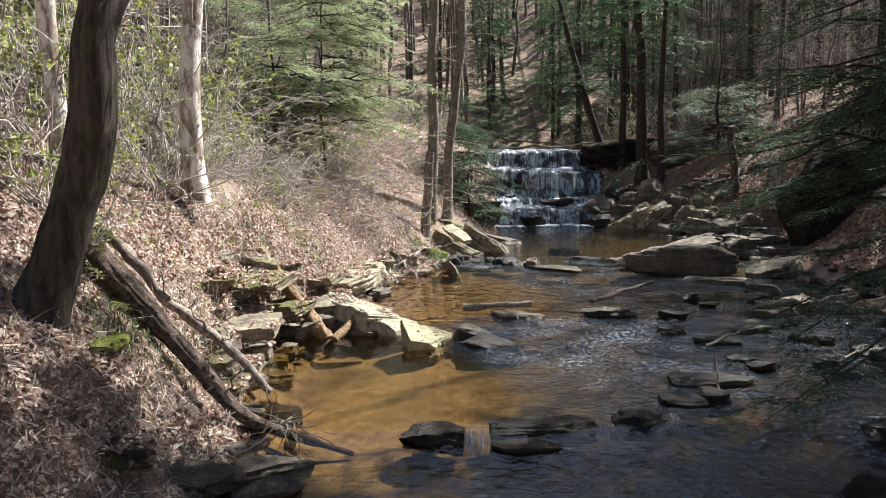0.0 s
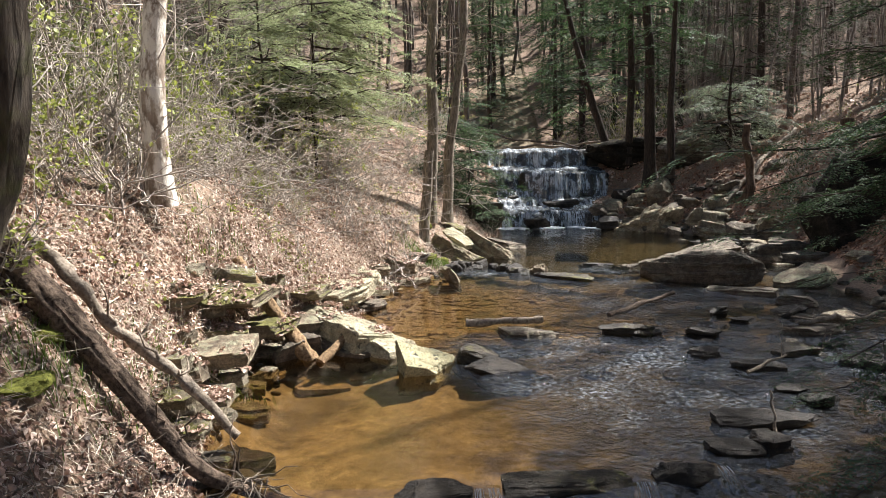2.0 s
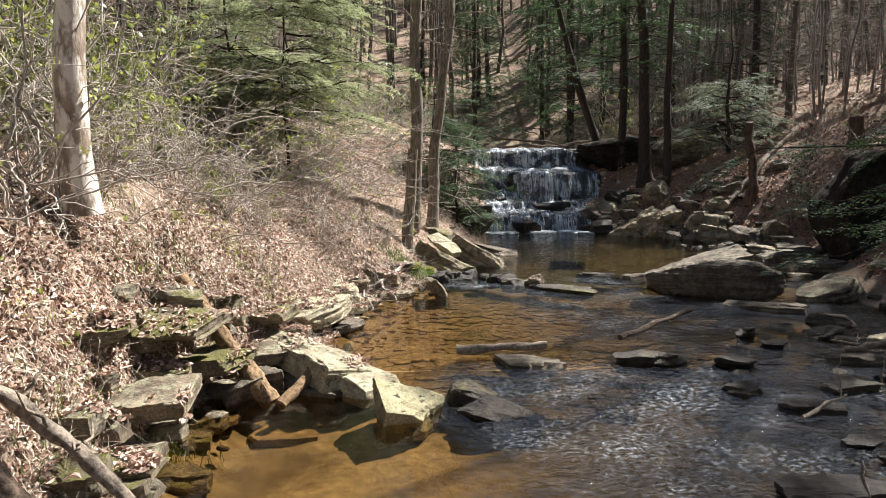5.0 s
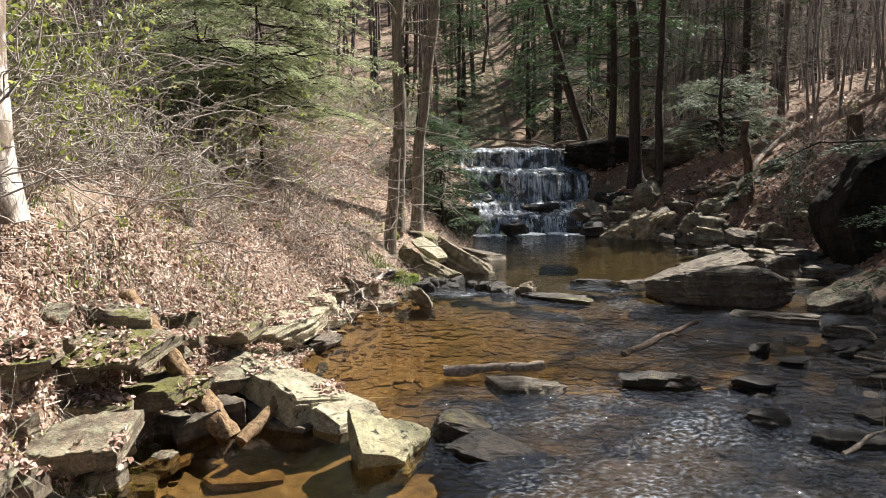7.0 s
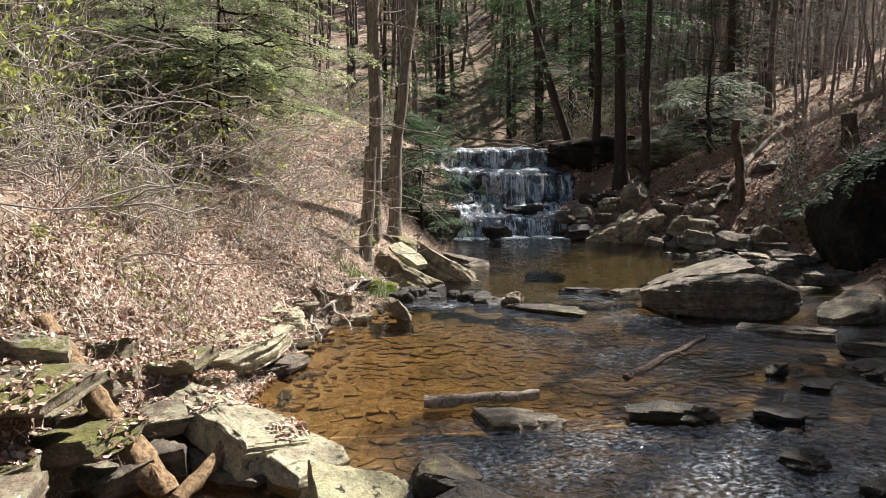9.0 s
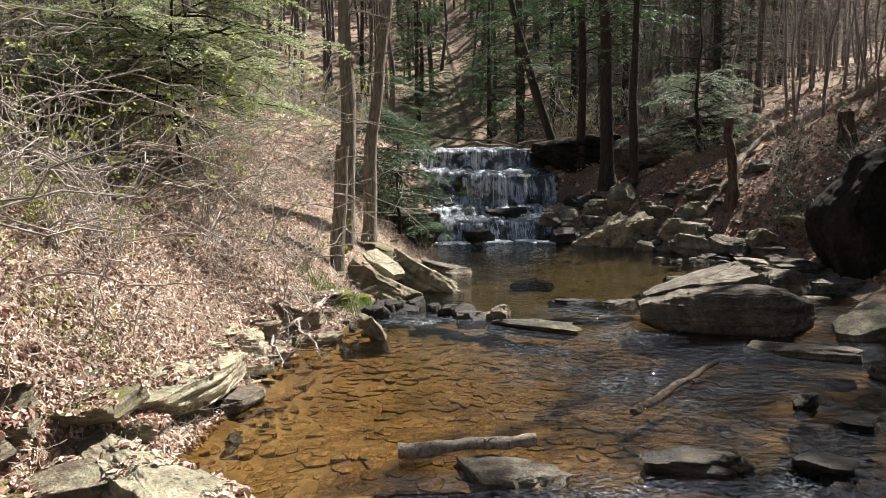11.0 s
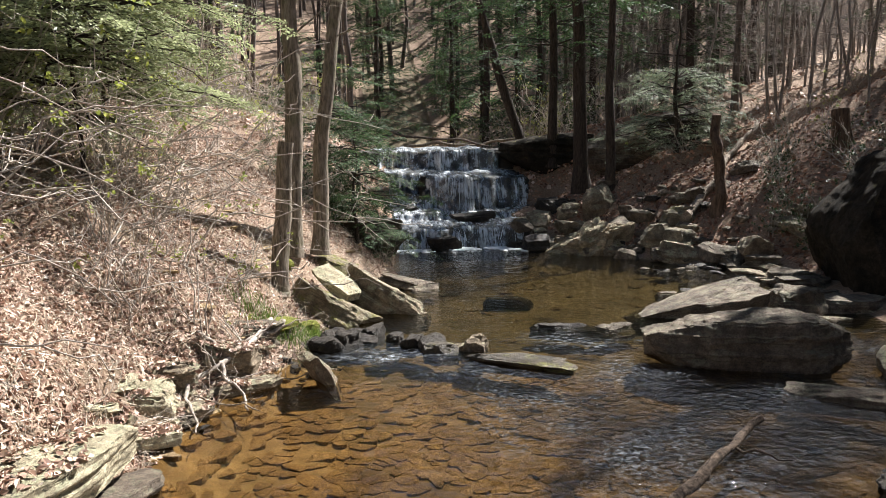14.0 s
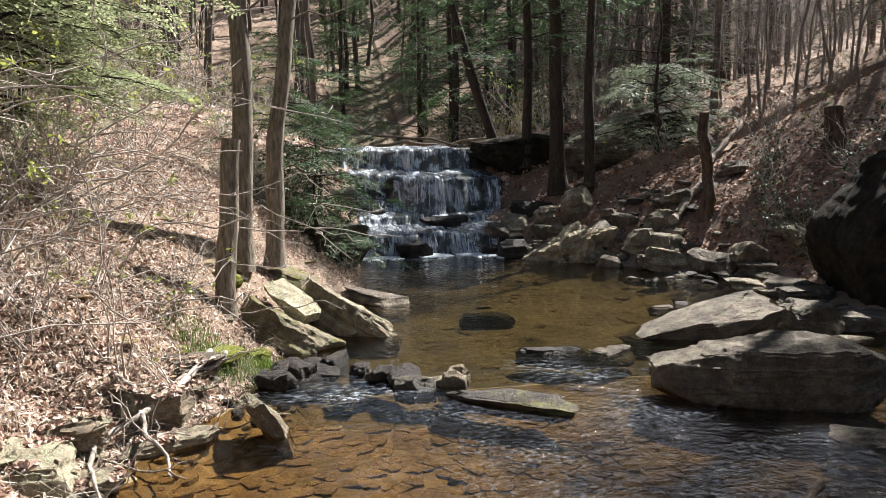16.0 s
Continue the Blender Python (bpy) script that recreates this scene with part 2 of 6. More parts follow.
def leaf_material(name, stops, rough=0.6, through=0.3):
    """Leaves that let some light through; the colour differs from leaf to leaf."""
    m, nt, b = material(name, rough, spec=0.35)
    g = nt.nodes.new("ShaderNodeNewGeometry")
    col = ramp(nt, g.outputs["Random Per Island"], stops)
    col = mix(nt, 0.35, col, ramp(nt, noise_tex(nt, 1.3, 3), [(0.3, (0.25, 0.25, 0.25)), (0.7, (0.75, 0.75, 0.75))]), "OVERLAY")
    nt.links.new(col, b.inputs["Base Color"])
    t = nt.nodes.new("ShaderNodeBsdfTranslucent")
    nt.links.new(col, t.inputs[0])
    mx = nt.nodes.new("ShaderNodeMixShader")
    mx.inputs[0].default_value = through
    nt.links.new(b.outputs[0], mx.inputs[1])
    nt.links.new(t.outputs[0], mx.inputs[2])
    nt.links.new(mx.outputs[0], nt.nodes["Material Output"].inputs[0])
    return m


M_LITTER = leaf_material("dry_leaf_litter", [(0.0, (0.15, 0.085, 0.06)), (0.3, (0.30, 0.19, 0.135)), (0.65, (0.43, 0.30, 0.23)), (0.9, (0.56, 0.43, 0.345)), (1.0, (0.76, 0.66, 0.56))], 0.6, 0.12)
M_REDLITTER = leaf_material("reddish_leaf_litter", [(0.0, (0.07, 0.035, 0.02)), (0.4, (0.21, 0.10, 0.057)), (0.8, (0.37, 0.205, 0.13)), (1.0, (0.50, 0.33, 0.235))], 0.7, 0.1)
M_STRAW = leaf_material("dead_stalks", [(0.0, (0.16, 0.11, 0.075)), (0.5, (0.42, 0.34, 0.25)), (1.0, (0.70, 0.62, 0.50))], 0.7, 0.1)
M_HEMLOCK = leaf_material("hemlock_needles", [(0.0, (0.022, 0.045, 0.018)), (0.6, (0.05, 0.09, 0.035)), (1.0, (0.10, 0.145, 0.06))], 0.75, 0.3)
# yellow-green needles, lightened so the colour itself carries the sunshine
M_HEMLIGHT = leaf_material("sun_lightened_hemlock_needles", [(0.0, (0.14, 0.165, 0.08)), (0.6, (0.27, 0.305, 0.155)), (1.0, (0.42, 0.45, 0.26))], 0.45, 0.5)
M_HEMPALE = leaf_material("pale_hemlock_needles", [(0.0, (0.09, 0.12, 0.075)), (0.6, (0.17, 0.205, 0.13)), (1.0, (0.29, 0.32, 0.21))], 0.6, 0.4)
M_SPRING = leaf_material("fresh_spring_leaves", [(0.0, (0.15, 0.18, 0.035)), (0.6, (0.28, 0.31, 0.07)), (1.0, (0.42, 0.44, 0.13))], 0.5, 0.45)
M_GRASS = leaf_material("grass_blades", [(0.0, (0.05, 0.085, 0.012)), (1.0, (0.16, 0.23, 0.04))], 0.6, 0.3)
M_THICKET = leaf_material("thicket_leaves", [(0.0, (0.05, 0.06, 0.02)), (0.6, (0.13, 0.145, 0.045)), (1.0, (0.27, 0.28, 0.10))], 0.5, 0.3)
M_LAUREL = leaf_material("laurel_leaves", [(0.0, (0.025, 0.045, 0.016)), (0.7, (0.06, 0.09, 0.035)), (1.0, (0.12, 0.15, 0.07))], 0.55, 0.15)

M_FLOOR, nt, b = material("forest_floor", 0.95, spec=0.15)
f1, f2, f3 = noise_tex(nt, 0.8, 6), noise_tex(nt, 26, 10, rough=0.75), noise_tex(nt, 90, 6)
c = ramp(nt, f2, [(0.3, (0.12, 0.08, 0.056)), (0.5, (0.27, 0.19, 0.135)), (0.7, (0.46, 0.355, 0.27))])
c = mix(nt, times(nt, ramp(nt, f1, [(0.4, (0, 0, 0)), (0.65, (1, 1, 1))]), 0.5), c, (0.11, 0.075, 0.045))
nt.links.new(c, b.inputs["Base Color"])
bump(nt, b, mix(nt, 0.5, f2, f3), 0.8, 0.05)

M_BED, nt, b = material("stream_bed", 0.8, spec=0.2)
f1, f2 = noise_tex(nt, 1.1, 6), noise_tex(nt, 9, 9, rough=0.7)
c = ramp(nt, f2, [(0.3, (0.11, 0.08, 0.045)), (0.55, (0.25, 0.19, 0.11)), (0.75, (0.36, 0.285, 0.17))])
c = mix(nt, times(nt, ramp(nt, f1, [(0.42, (0, 0, 0)), (0.62, (1, 1, 1))]), 0.6), c, (0.085, 0.065, 0.04))
nt.links.new(c, b.inputs["Base Color"])
bump(nt, b, f2, 0.6, 0.04)

M_MOSS, nt, b = material("bright_moss", 0.95, spec=0.1)
nt.links.new(ramp(nt, noise_tex(nt, 40, 6), [(0.3, (0.05, 0.055, 0.012)), (0.7, (0.21, 0.215, 0.05))]), b.inputs["Base Color"])
bump(nt, b, noise_tex(nt, 90, 4), 0.8, 0.02)


def water_material(name, calm, fast, scale, ripple, foam=0.0, base=0.03):
    """Clear brown water: a tinted clear body under a Fresnel gloss. The mesh's own "flow" says how broken it is."""
    m, nt, b = material(name, 0.05)
    nt.nodes.remove(b)
    at = nt.nodes.new("ShaderNodeAttribute")
    at.attribute_name = "flow"
    flow_ = at.outputs["Fac"]
    clear = nt.nodes.new("ShaderNodeBsdfTransparent")
    nt.links.new(mix(nt, flow_, calm, fast), clear.inputs[0])
    gloss = nt.nodes.new("ShaderNodeBsdfGlossy")
    gloss.inputs["Roughness"].default_value = 0.025
    big = noise_tex(nt, 1.0, 3, stretch=scale, rough=0.5)
    fine = noise_tex(nt, 2.4, 2, stretch=scale, rough=0.5)
    bp = node(nt, "ShaderNodeBump", Distance=0.05)
    st = nt.nodes.new("ShaderNodeMapRange")
    st.inputs[3].default_value, st.inputs[4].default_value = ripple
    nt.links.new(flow_, st.inputs[0])
    nt.links.new(st.outputs[0], bp.inputs["Strength"])
    nt.links.new(mix(nt, 0.22, big, fine), bp.inputs["Height"])
    nt.links.new(bp.outputs[0], gloss.inputs["Normal"])
    lw = node(nt, "ShaderNodeLayerWeight", Blend=0.5)
    nt.links.new(bp.outputs[0], lw.inputs["Normal"])
    pw = nt.nodes.new("ShaderNodeMath")
    pw.operation = "POWER"
    pw.inputs[1].default_value = 4.5
    nt.links.new(lw.outputs["Facing"], pw.inputs[0])
    fr = nt.nodes.new("ShaderNodeMapRange")
    fr.inputs[3].default_value, fr.inputs[4].default_value = base, 1.0
    nt.links.new(pw.outputs[0], fr.inputs[0])
    low = nt.nodes.new("ShaderNodeMapRange")
    low.inputs[3].default_value, low.inputs[4].default_value = base, base + 0.15
    nt.links.new(flow_, low.inputs[0])
    nt.links.new(low.outputs[0], fr.inputs[3])
    mx = nt.nodes.new("ShaderNodeMixShader")
    nt.links.new(fr.outputs[0], mx.inputs[0])
    nt.links.new(clear.outputs[0], mx.inputs[1])
    nt.links.new(gloss.outputs[0], mx.inputs[2])
    last = mx.outputs[0]
    if foam:
        # bluish-white flecks: foam, plus sky glints painted in as diffuse colour
        white = nt.nodes.new("ShaderNodeBsdfDiffuse")
        white.inputs[0].default_value = (0.68, 0.74, 0.80, 1)
        m2 = nt.nodes.new("ShaderNodeMixShader")
        glint_foam = times(nt, ramp(nt, noise_tex(nt, 2.2, 5, stretch=(scale[0] * 0.8, scale[1], 1), rough=0.65), [(0.5, (0, 0, 0)), (0.66, (1, 1, 1))]), ramp(nt, noise_tex(nt, 1.6, 4), [(0.42, (0.1, 0.1, 0.1)), (0.66, (1, 1, 1))]))
        nt.links.new(times(nt, times(nt, glint_foam, foam), flow_), m2.inputs[0])
        nt.links.new(last, m2.inputs[1])
        nt.links.new(white.outputs[0], m2.inputs[2])
        last = m2.outputs[0]
    nt.links.new(last, nt.nodes["Material Output"].inputs[0])
    return m


# the stream's fast tint is darkened, partly for the dark woods it mirrors
M_WATER = water_material("stream_water", (0.68, 0.575, 0.405), (0.30, 0.28, 0.24), (11, 13, 1), (0.06, 1.8), foam=0.28, base=0.06)
M_POOL = water_material("calm_water", (0.43, 0.40, 0.295), (0.43, 0.42, 0.36), (7, 12, 1), (0.4, 1.4), foam=0.9, base=0.09)
M_FALLWATER = water_material("falling_water", (0.8, 0.82, 0.82), (0.8, 0.82, 0.82), (12, 4, 3), (0.8, 0.8), base=0.03)

M_FOAM, nt, b = material("white_water", 0.35, spec=0.5)
nt.links.new(ramp(nt, noise_tex(nt, 25, 6), [(0.3, (0.55, 0.6, 0.63)), (0.7, (0.88, 0.9, 0.91))]), b.inputs["Base Color"])
b.inputs["Alpha"].default_value = 0.85

M_SHEET, nt, b = material("falling_sheet", 0.3, spec=0.5)
st = noise_tex(nt, 1.0, 7, stretch=(15, 3.0, 1.3), rough=0.8)
cl = noise_tex(nt, 1.0, 5, stretch=(2.4, 1.3, 2.6))
b.inputs["Base Color"].default_value = (0.76, 0.82, 0.87, 1)
steep = nt.nodes.new("ShaderNodeMath")
steep.operation = "SUBTRACT"
steep.inputs[0].default_value = 1.0
nt.links.new(times(nt, up_mask(nt, 0.35, 0.98), 0.1), steep.inputs[1])
al = times(nt, ramp(nt, st, [(0.36, (0, 0, 0)), (0.66, (1, 1, 1))]), ramp(nt, cl, [(0.40, (0.06, 0.06, 0.06)), (0.58, (1, 1, 1))]))
nt.links.new(times(nt, al, steep.outputs[0]), b.inputs["Alpha"])

# ---- the lie of the land ----
LEFT_Y = [-40, 0, 3, 4.3, 5.2, 6.2, 7.2, 8.0, 8.6, 9.4, 10.45, 11.5, 12.6, 13.4, 14.2, 15.5, 16.5, 18.8, 21.5, 23, 28, 45, 200]
LEFT_X = [-2.2, -1.9, -1.7, -1.5, -1.55, -1.85, -2.0, -2.05, -1.75, -1.3, -1.1, -0.95, -0.75, -0.2, 0.0, 0.3, 0.7, 1.4, 1.5, 1.9, 2.0, 2.6, 6.0]
RIGHT_Y = [-40, 5, 9, 12, 14, 16.5, 18, 18.9, 20.6, 21.6, 22.6, 28, 45, 200]
RIGHT_X = [6.0, 5.6, 5.8, 6.0, 6.8, 7.7, 7.9, 7.1, 6.2, 5.2, 4.8, 5.4, 6.5, 10.0]
WATER_Y = [-40, 4.75, 5.2, 7.5, 8.9, 12.6, 13.4, 22.6]
WATER_Z = [-0.11, -0.09, -0.01, -0.01, 0.03, 0.04, 0.08, 0.09]
FALL_Y = [22.7, 22.95, 24.0, 24.3, 25.4, 25.9, 27.3, 27.6, 60, 200]
FALL_Z = [-0.15, 0.35, 0.4, 0.7, 0.75, 1.6, 1.7, 2.25, 2.6, 5.0]


def shore_left(y):
    return np.interp(y, LEFT_Y, LEFT_X)


def shore_right(y):
    return np.interp(y, RIGHT_Y, RIGHT_X)


def water_level(y):
    return np.interp(y, WATER_Y, WATER_Z)


def ground_z(x, y):
    x, y = np.asarray(x, float), np.asarray(y, float)
    xl, xr = shore_left(y), shore_right(y)
    p = np.stack([x.ravel(), y.ravel(), np.zeros(x.size)], 1)
    n1, n2 = fbm(p * 0.7, 3, 3).reshape(x.shape), fbm(p * 3.1, 3, 5).reshape(x.shape)
    inside = np.minimum(x - xl, xr - x)
    bed = np.where(y < 22.7, water_level(y) - 0.03 - 0.2 * np.clip(inside / 0.5, 0, 1) + 0.05 * n1 + 0.02 * n2, np.interp(y, FALL_Y, FALL_Z) - np.interp(y, [22.7, 23, 27.5, 29], [0.1, 0.7, 0.9, 0.05]) + 0.05 * n2)
    base = np.where(y < 22.7, water_level(y), np.interp(y, FALL_Y, FALL_Z) + 0.15)
    slow = np.interp(y, [12, 20, 28, 60, 200], [0.05, 0.6, 2.3, 2.75, 5.2])
    base = base + (slow - base) * np.clip((xl - x) / 1.6, 0, 1)
    kl = np.interp(y, [4.5, 5.6, 6.5, 7.5, 8, 9, 10.3, 14, 20, 40], [2.6, 2.0, 1.35, 1.0, 1.0, 1.4, 1.9, 2.9, 3.6, 3.6])
    dl = np.maximum(xl - x, 0)
    hl = np.interp(dl / kl, [0, 0.12, 0.4, 0.75, 1.0, 1.5, 2.4, 4, 7, 14, 60, 400], [0, 0.12, 0.85, 1.5, 1.85, 2.05, 2.5, 3.6, 6.2, 12, 38, 120])
    hl = hl * np.interp(y, [20, 28, 60], [1, 0.75, 0.7])
    dr = np.maximum(x - xr, 0)
    hr = np.interp(dr, [0, 0.5, 1.2, 2.1, 4, 6, 10, 20, 60, 400], [0, 0.15, 0.5, 1.3, 2.5, 3.5, 6.2, 12, 34, 110])
    hr = hr * np.interp(y, [19, 26, 34, 60], [1, 0.45, 0.35, 0.6])
    soft = np.clip(np.maximum(dl, dr) / 0.6, 0, 1)
    z = np.where(inside > 0, bed, base - 0.03 + hl + hr + soft * (0.10 * n1 + 0.035 * n2))
    return z + 0.55 * np.maximum(y - 46, 0) ** 0.98


def ground_at(x, y):
    return float(ground_z(np.array([x]), np.array([y]))[0])


def spaced(lo, hi, fine_lo, fine_hi, step):
    mid = np.arange(fine_lo, fine_hi, step)
    down, up, s = [], [], step
    v = fine_lo
    while v > lo:
        s = min(s * 1.13, 12)
        v -= s
        down.append(v)
    s, v = step, mid[-1]
    while v < hi:
        s = min(s * 1.10, 12)
        v += s
        up.append(v)
    return np.array(down[::-1] + list(mid) + up)


gx, gy = spaced(-220, 220, -4.6, 9.0, 0.07), spaced(-80, 320, 3.5, 23.0, 0.09)
GX, GY = np.meshgrid(gx, gy)
GZ = ground_z(GX, GY)
nx, ny = len(gx), len(gy)
i, j = np.meshgrid(np.arange(ny - 1), np.arange(nx - 1), indexing="ij")
quads = np.stack([i * nx + j, i * nx + j + 1, (i + 1) * nx + j + 1, (i + 1) * nx + j], -1).reshape(-1, 4)
geo = Geo().add(np.stack([GX, GY, GZ], -1), quads)
me = geo.mesh("ground", [M_FLOOR, M_BED])
cx, cy = GX[:-1, :-1].ravel(), GY[:-1, :-1].ravel()
wet = (cx > shore_left(cy) - 0.06) & (cx < shore_right(cy) + 0.1)
me.polygons.foreach_set("material_index", wet.astype(np.int32))
ground = tagged(new("ground", me), "leaf-covered forest ground with a brown stream bed", "ground", kind="structure")


def water_sheet(name, y0, y1, mat, label, x0=-3.0, x1=9.0, level=water_level, step=0.09, ripple=0.006):
    xs, ys = np.arange(x0, x1, step), np.linspace(y0, y1, max(2, int((y1 - y0) / step)))
    X, Y = np.meshgrid(xs, ys)
    p = np.stack([X.ravel() * 3, Y.ravel() * 5, np.zeros(X.size)], 1)
    Zw = level(Y) + ripple * fbm(p, 3, 11).reshape(X.shape)
    n, m = len(xs), len(ys)
    a, c = np.meshgrid(np.arange(m - 1), np.arange(n - 1), indexing="ij")
    q = np.stack([a * n + c, a * n + c + 1, (a + 1) * n + c + 1, (a + 1) * n + c], -1).reshape(-1, 4)
    return tagged(new(name, Geo().add(np.stack([X, Y, Zw], -1), q).mesh(name, mat)), label, "water", kind="structure")


def flow(x, y):
    """How broken the water is: 0 in the pools, 1 in the riffles."""
    run = np.clip((x - 0.1 - 0.35 * np.sin(y * 1.3)) / 0.9, 0, 1) * np.clip((9.4 - y) / 0.8, 0, 1)
    mid = np.clip((x - 0.3 - 0.4 * np.sin(y * 0.9)) / 1.6, 0, 1) * np.clip((y - 8.6) / 0.8, 0, 1) * np.clip((13.6 - y) / 0.5, 0, 1)
    chute = np.exp(-((x - 3.05) / 0.6) ** 2 - ((y - 12.6) / 1.1) ** 2) + np.exp(-((x - 0.9) / 0.6) ** 2 - ((y - 13.6) / 0.35) ** 2)
    low = np.clip((5.3 + 0.08 * np.sin(x * 2.7) - y) / 0.2, 0, 1) * np.clip((x + 0.9) / 0.8, 0.15, 1)
    foot = np.exp(-((y - 22.65) / 0.45) ** 2) * np.clip((x - 1.8) / 0.3, 0, 1) * np.clip((5.0 - x) / 0.3, 0, 1)
    return np.clip(np.maximum(np.maximum(run, 0.5 * mid), np.maximum(np.maximum(chute, low), foot)), 0, 1)


def stream(name, y0, y1, x0, x1, mat, label, step):
    xs, ys = np.arange(x0, x1, step), np.arange(y0, y1 + step * 0.5, step)
    X, Y = np.meshgrid(xs, ys)
    q = np.stack([X.ravel(), Y.ravel(), np.zeros(X.size)], 1)
    warp = 0.12 * fbm(q * 1.4, 2, 12)
    q[:, 0] += warp
    q[:, 1] += warp
    w = fbm(q * (7, 8.5, 1), 4, 13)
    swell = fbm(q * (2.2, 3.4, 1), 2, 15)
    A = flow(X, Y)
    Zw = water_level(Y) + (0.0008 + 0.013 * A) * w.reshape(X.shape) + 0.012 * A * swell.reshape(X.shape)
    n, m = len(xs), len(ys)
    a_, c_ = np.meshgrid(np.arange(m - 1), np.arange(n - 1), indexing="ij")
    f = np.stack([a_ * n + c_, a_ * n + c_ + 1, (a_ + 1) * n + c_ + 1, (a_ + 1) * n + c_], -1).reshape(-1, 4)
    me = Geo().add(np.stack([X, Y, Zw], -1), f).mesh(name, mat)
    patch = 0.75 + 0.5 * fbm(q * (0.8, 1.3, 1), 2, 16)
    me.attributes.new("flow", "FLOAT", "POINT").data.foreach_set("value", np.clip(A.ravel() * patch, 0, 1))
    return tagged(new(name, me), label, "water", kind="structure")


water_sheet("water_lower", -30, 3.49, M_WATER, "rippling dark brown stream water", step=0.15)
stream("water_run", 3.5, 8.9, -2.4, 6.6, M_WATER, "broken rippling water over brown stones", 0.03)
stream("water_middle", 8.93, 13.4, -2.0, 7.2, M_WATER, "clear amber water over flat stones", 0.035)
stream("water_pool", 13.43, 23.0, -1.0, 9.0, M_POOL, "calm clear pool below the waterfall", 0.05)
water_sheet("water_upper", 27.55, 70, M_WATER, "creek water above the falls", 1.2, 6.6, lambda y: np.interp(y, [27, 29, 70], [2.5, 2.52, 2.9]), 0.4)

# ---- rocks ----
def cube_grid(n):
    """A cube of side 2 with n x n faces a side, vertices shared."""
    index, verts, faces = {}, [], []

    def vid(p):
        key = tuple(int(round(c * 1000)) for c in p)
        if key not in index:
            index[key] = len(verts)
            verts.append(p)
        return index[key]

    s = np.linspace(-1, 1, n + 1)
    for axis in range(3):
        for side in (-1, 1):
            u, w = (axis + 1) % 3, (axis + 2) % 3
            for a in range(n):
                for c in range(n):
                    quad = []
                    for da, dc in ((0, 0), (1, 0), (1, 1), (0, 1)):
                        p = [0, 0, 0]
                        p[axis], p[u], p[w] = side, s[a + da], s[c + dc]
                        quad.append(vid(p))
                    faces.append(quad if side > 0 else quad[::-1])
    return np.array(verts, float), np.array(faces)


CUBES = {n: cube_grid(n) for n in (3, 8, 14, 22, 40)}


def rock_mesh(size, seed, mat, n=14, round_=0.35, cuts=7, strata=0.04, rough=0.05, wedge=0.0, flat=False):
    """A broken, faceted and layered stone of about the given size, its base at z = 0."""
    r = np.random.default_rng(seed)
    v, f = CUBES[n]
    v = v.copy()
    norm = v / np.linalg.norm(v, axis=1)[:, None]
    v = v * (1 - round_) + norm * 1.15 * round_
    dims = np.array(size) / 2
    m = min(size)
    chip = fbm(v * dims / max(m, 0.1) * 2.2 + seed * 1.7, 4, seed + 3)
    for _ in range(cuts + (2 if flat else 5)):
        d = r.normal(size=3)
        d[2] *= 0.18 if flat else 0.6
        d /= np.linalg.norm(d)
        lim = r.uniform(0.55, 0.92) * np.abs(d[:2]).sum() ** 0.5 if flat else r.uniform(0.62, 0.95) * np.abs(d).sum() ** 0.5
        over = np.maximum(v @ d - lim * (1 + 0.07 * chip), 0)
        v -= over[:, None] * d * 0.98
    for _ in range(3):                                  # broken edges along the top
        d = r.normal(size=3) * (1, 1, 0.5)
        d[2] = abs(d[2]) + (1.6 if flat else 0.8)
        d /= np.linalg.norm(d)
        over = np.maximum(v @ d - r.uniform(0.78, 1.05) * (1 + 0.08 * chip), 0)
        v -= over[:, None] * d
    v[:, 2] *= 1 + wedge * v[:, 0]
    v *= dims
    p = v / max(m, 0.12) * 1.2 + seed * 3.7
    q = np.stack([p[:, 0] * 0.35, p[:, 1] * 0.35, v[:, 2] / max(0.03, min(m, 0.6) * 0.14)], 1)
    band = np.round(np.clip(vnoise(q, seed) * 1.6, -1, 1) * 1.5) / 1.5
    v += norm * np.array([1, 1, 0.0]) * (band * min(0.05, strata * m))[:, None]
    crag = 1 - np.abs(fbm(v * 4.5 + seed, 4, seed + 7))
    v += norm * (rough * 0.5 * min(m, 0.5) * (crag - 0.7))[:, None]
    v += norm * (min(0.012, 0.04 * m) * fbm(v * 22 + seed, 3, seed + 9))[:, None]
    v[:, 2] += dims[2]
    return Geo().add(v, f).mesh("rock", mat, True, 30)


def rock(name, label, at, size, yaw=0, tilt=(0, 0), seed=1, mat=None, group="", **kw):
    me = rock_mesh(size, seed, mat or M_ROCK, **kw)
    ob = tagged(new(name, me), label, "rock", group)
    ob.matrix_world = Matrix.Translation(at) @ pose(0, 0, 0, 0, 0, yaw) @ pose(0, 0, 0, tilt[0], tilt[1], 0)
    return ob


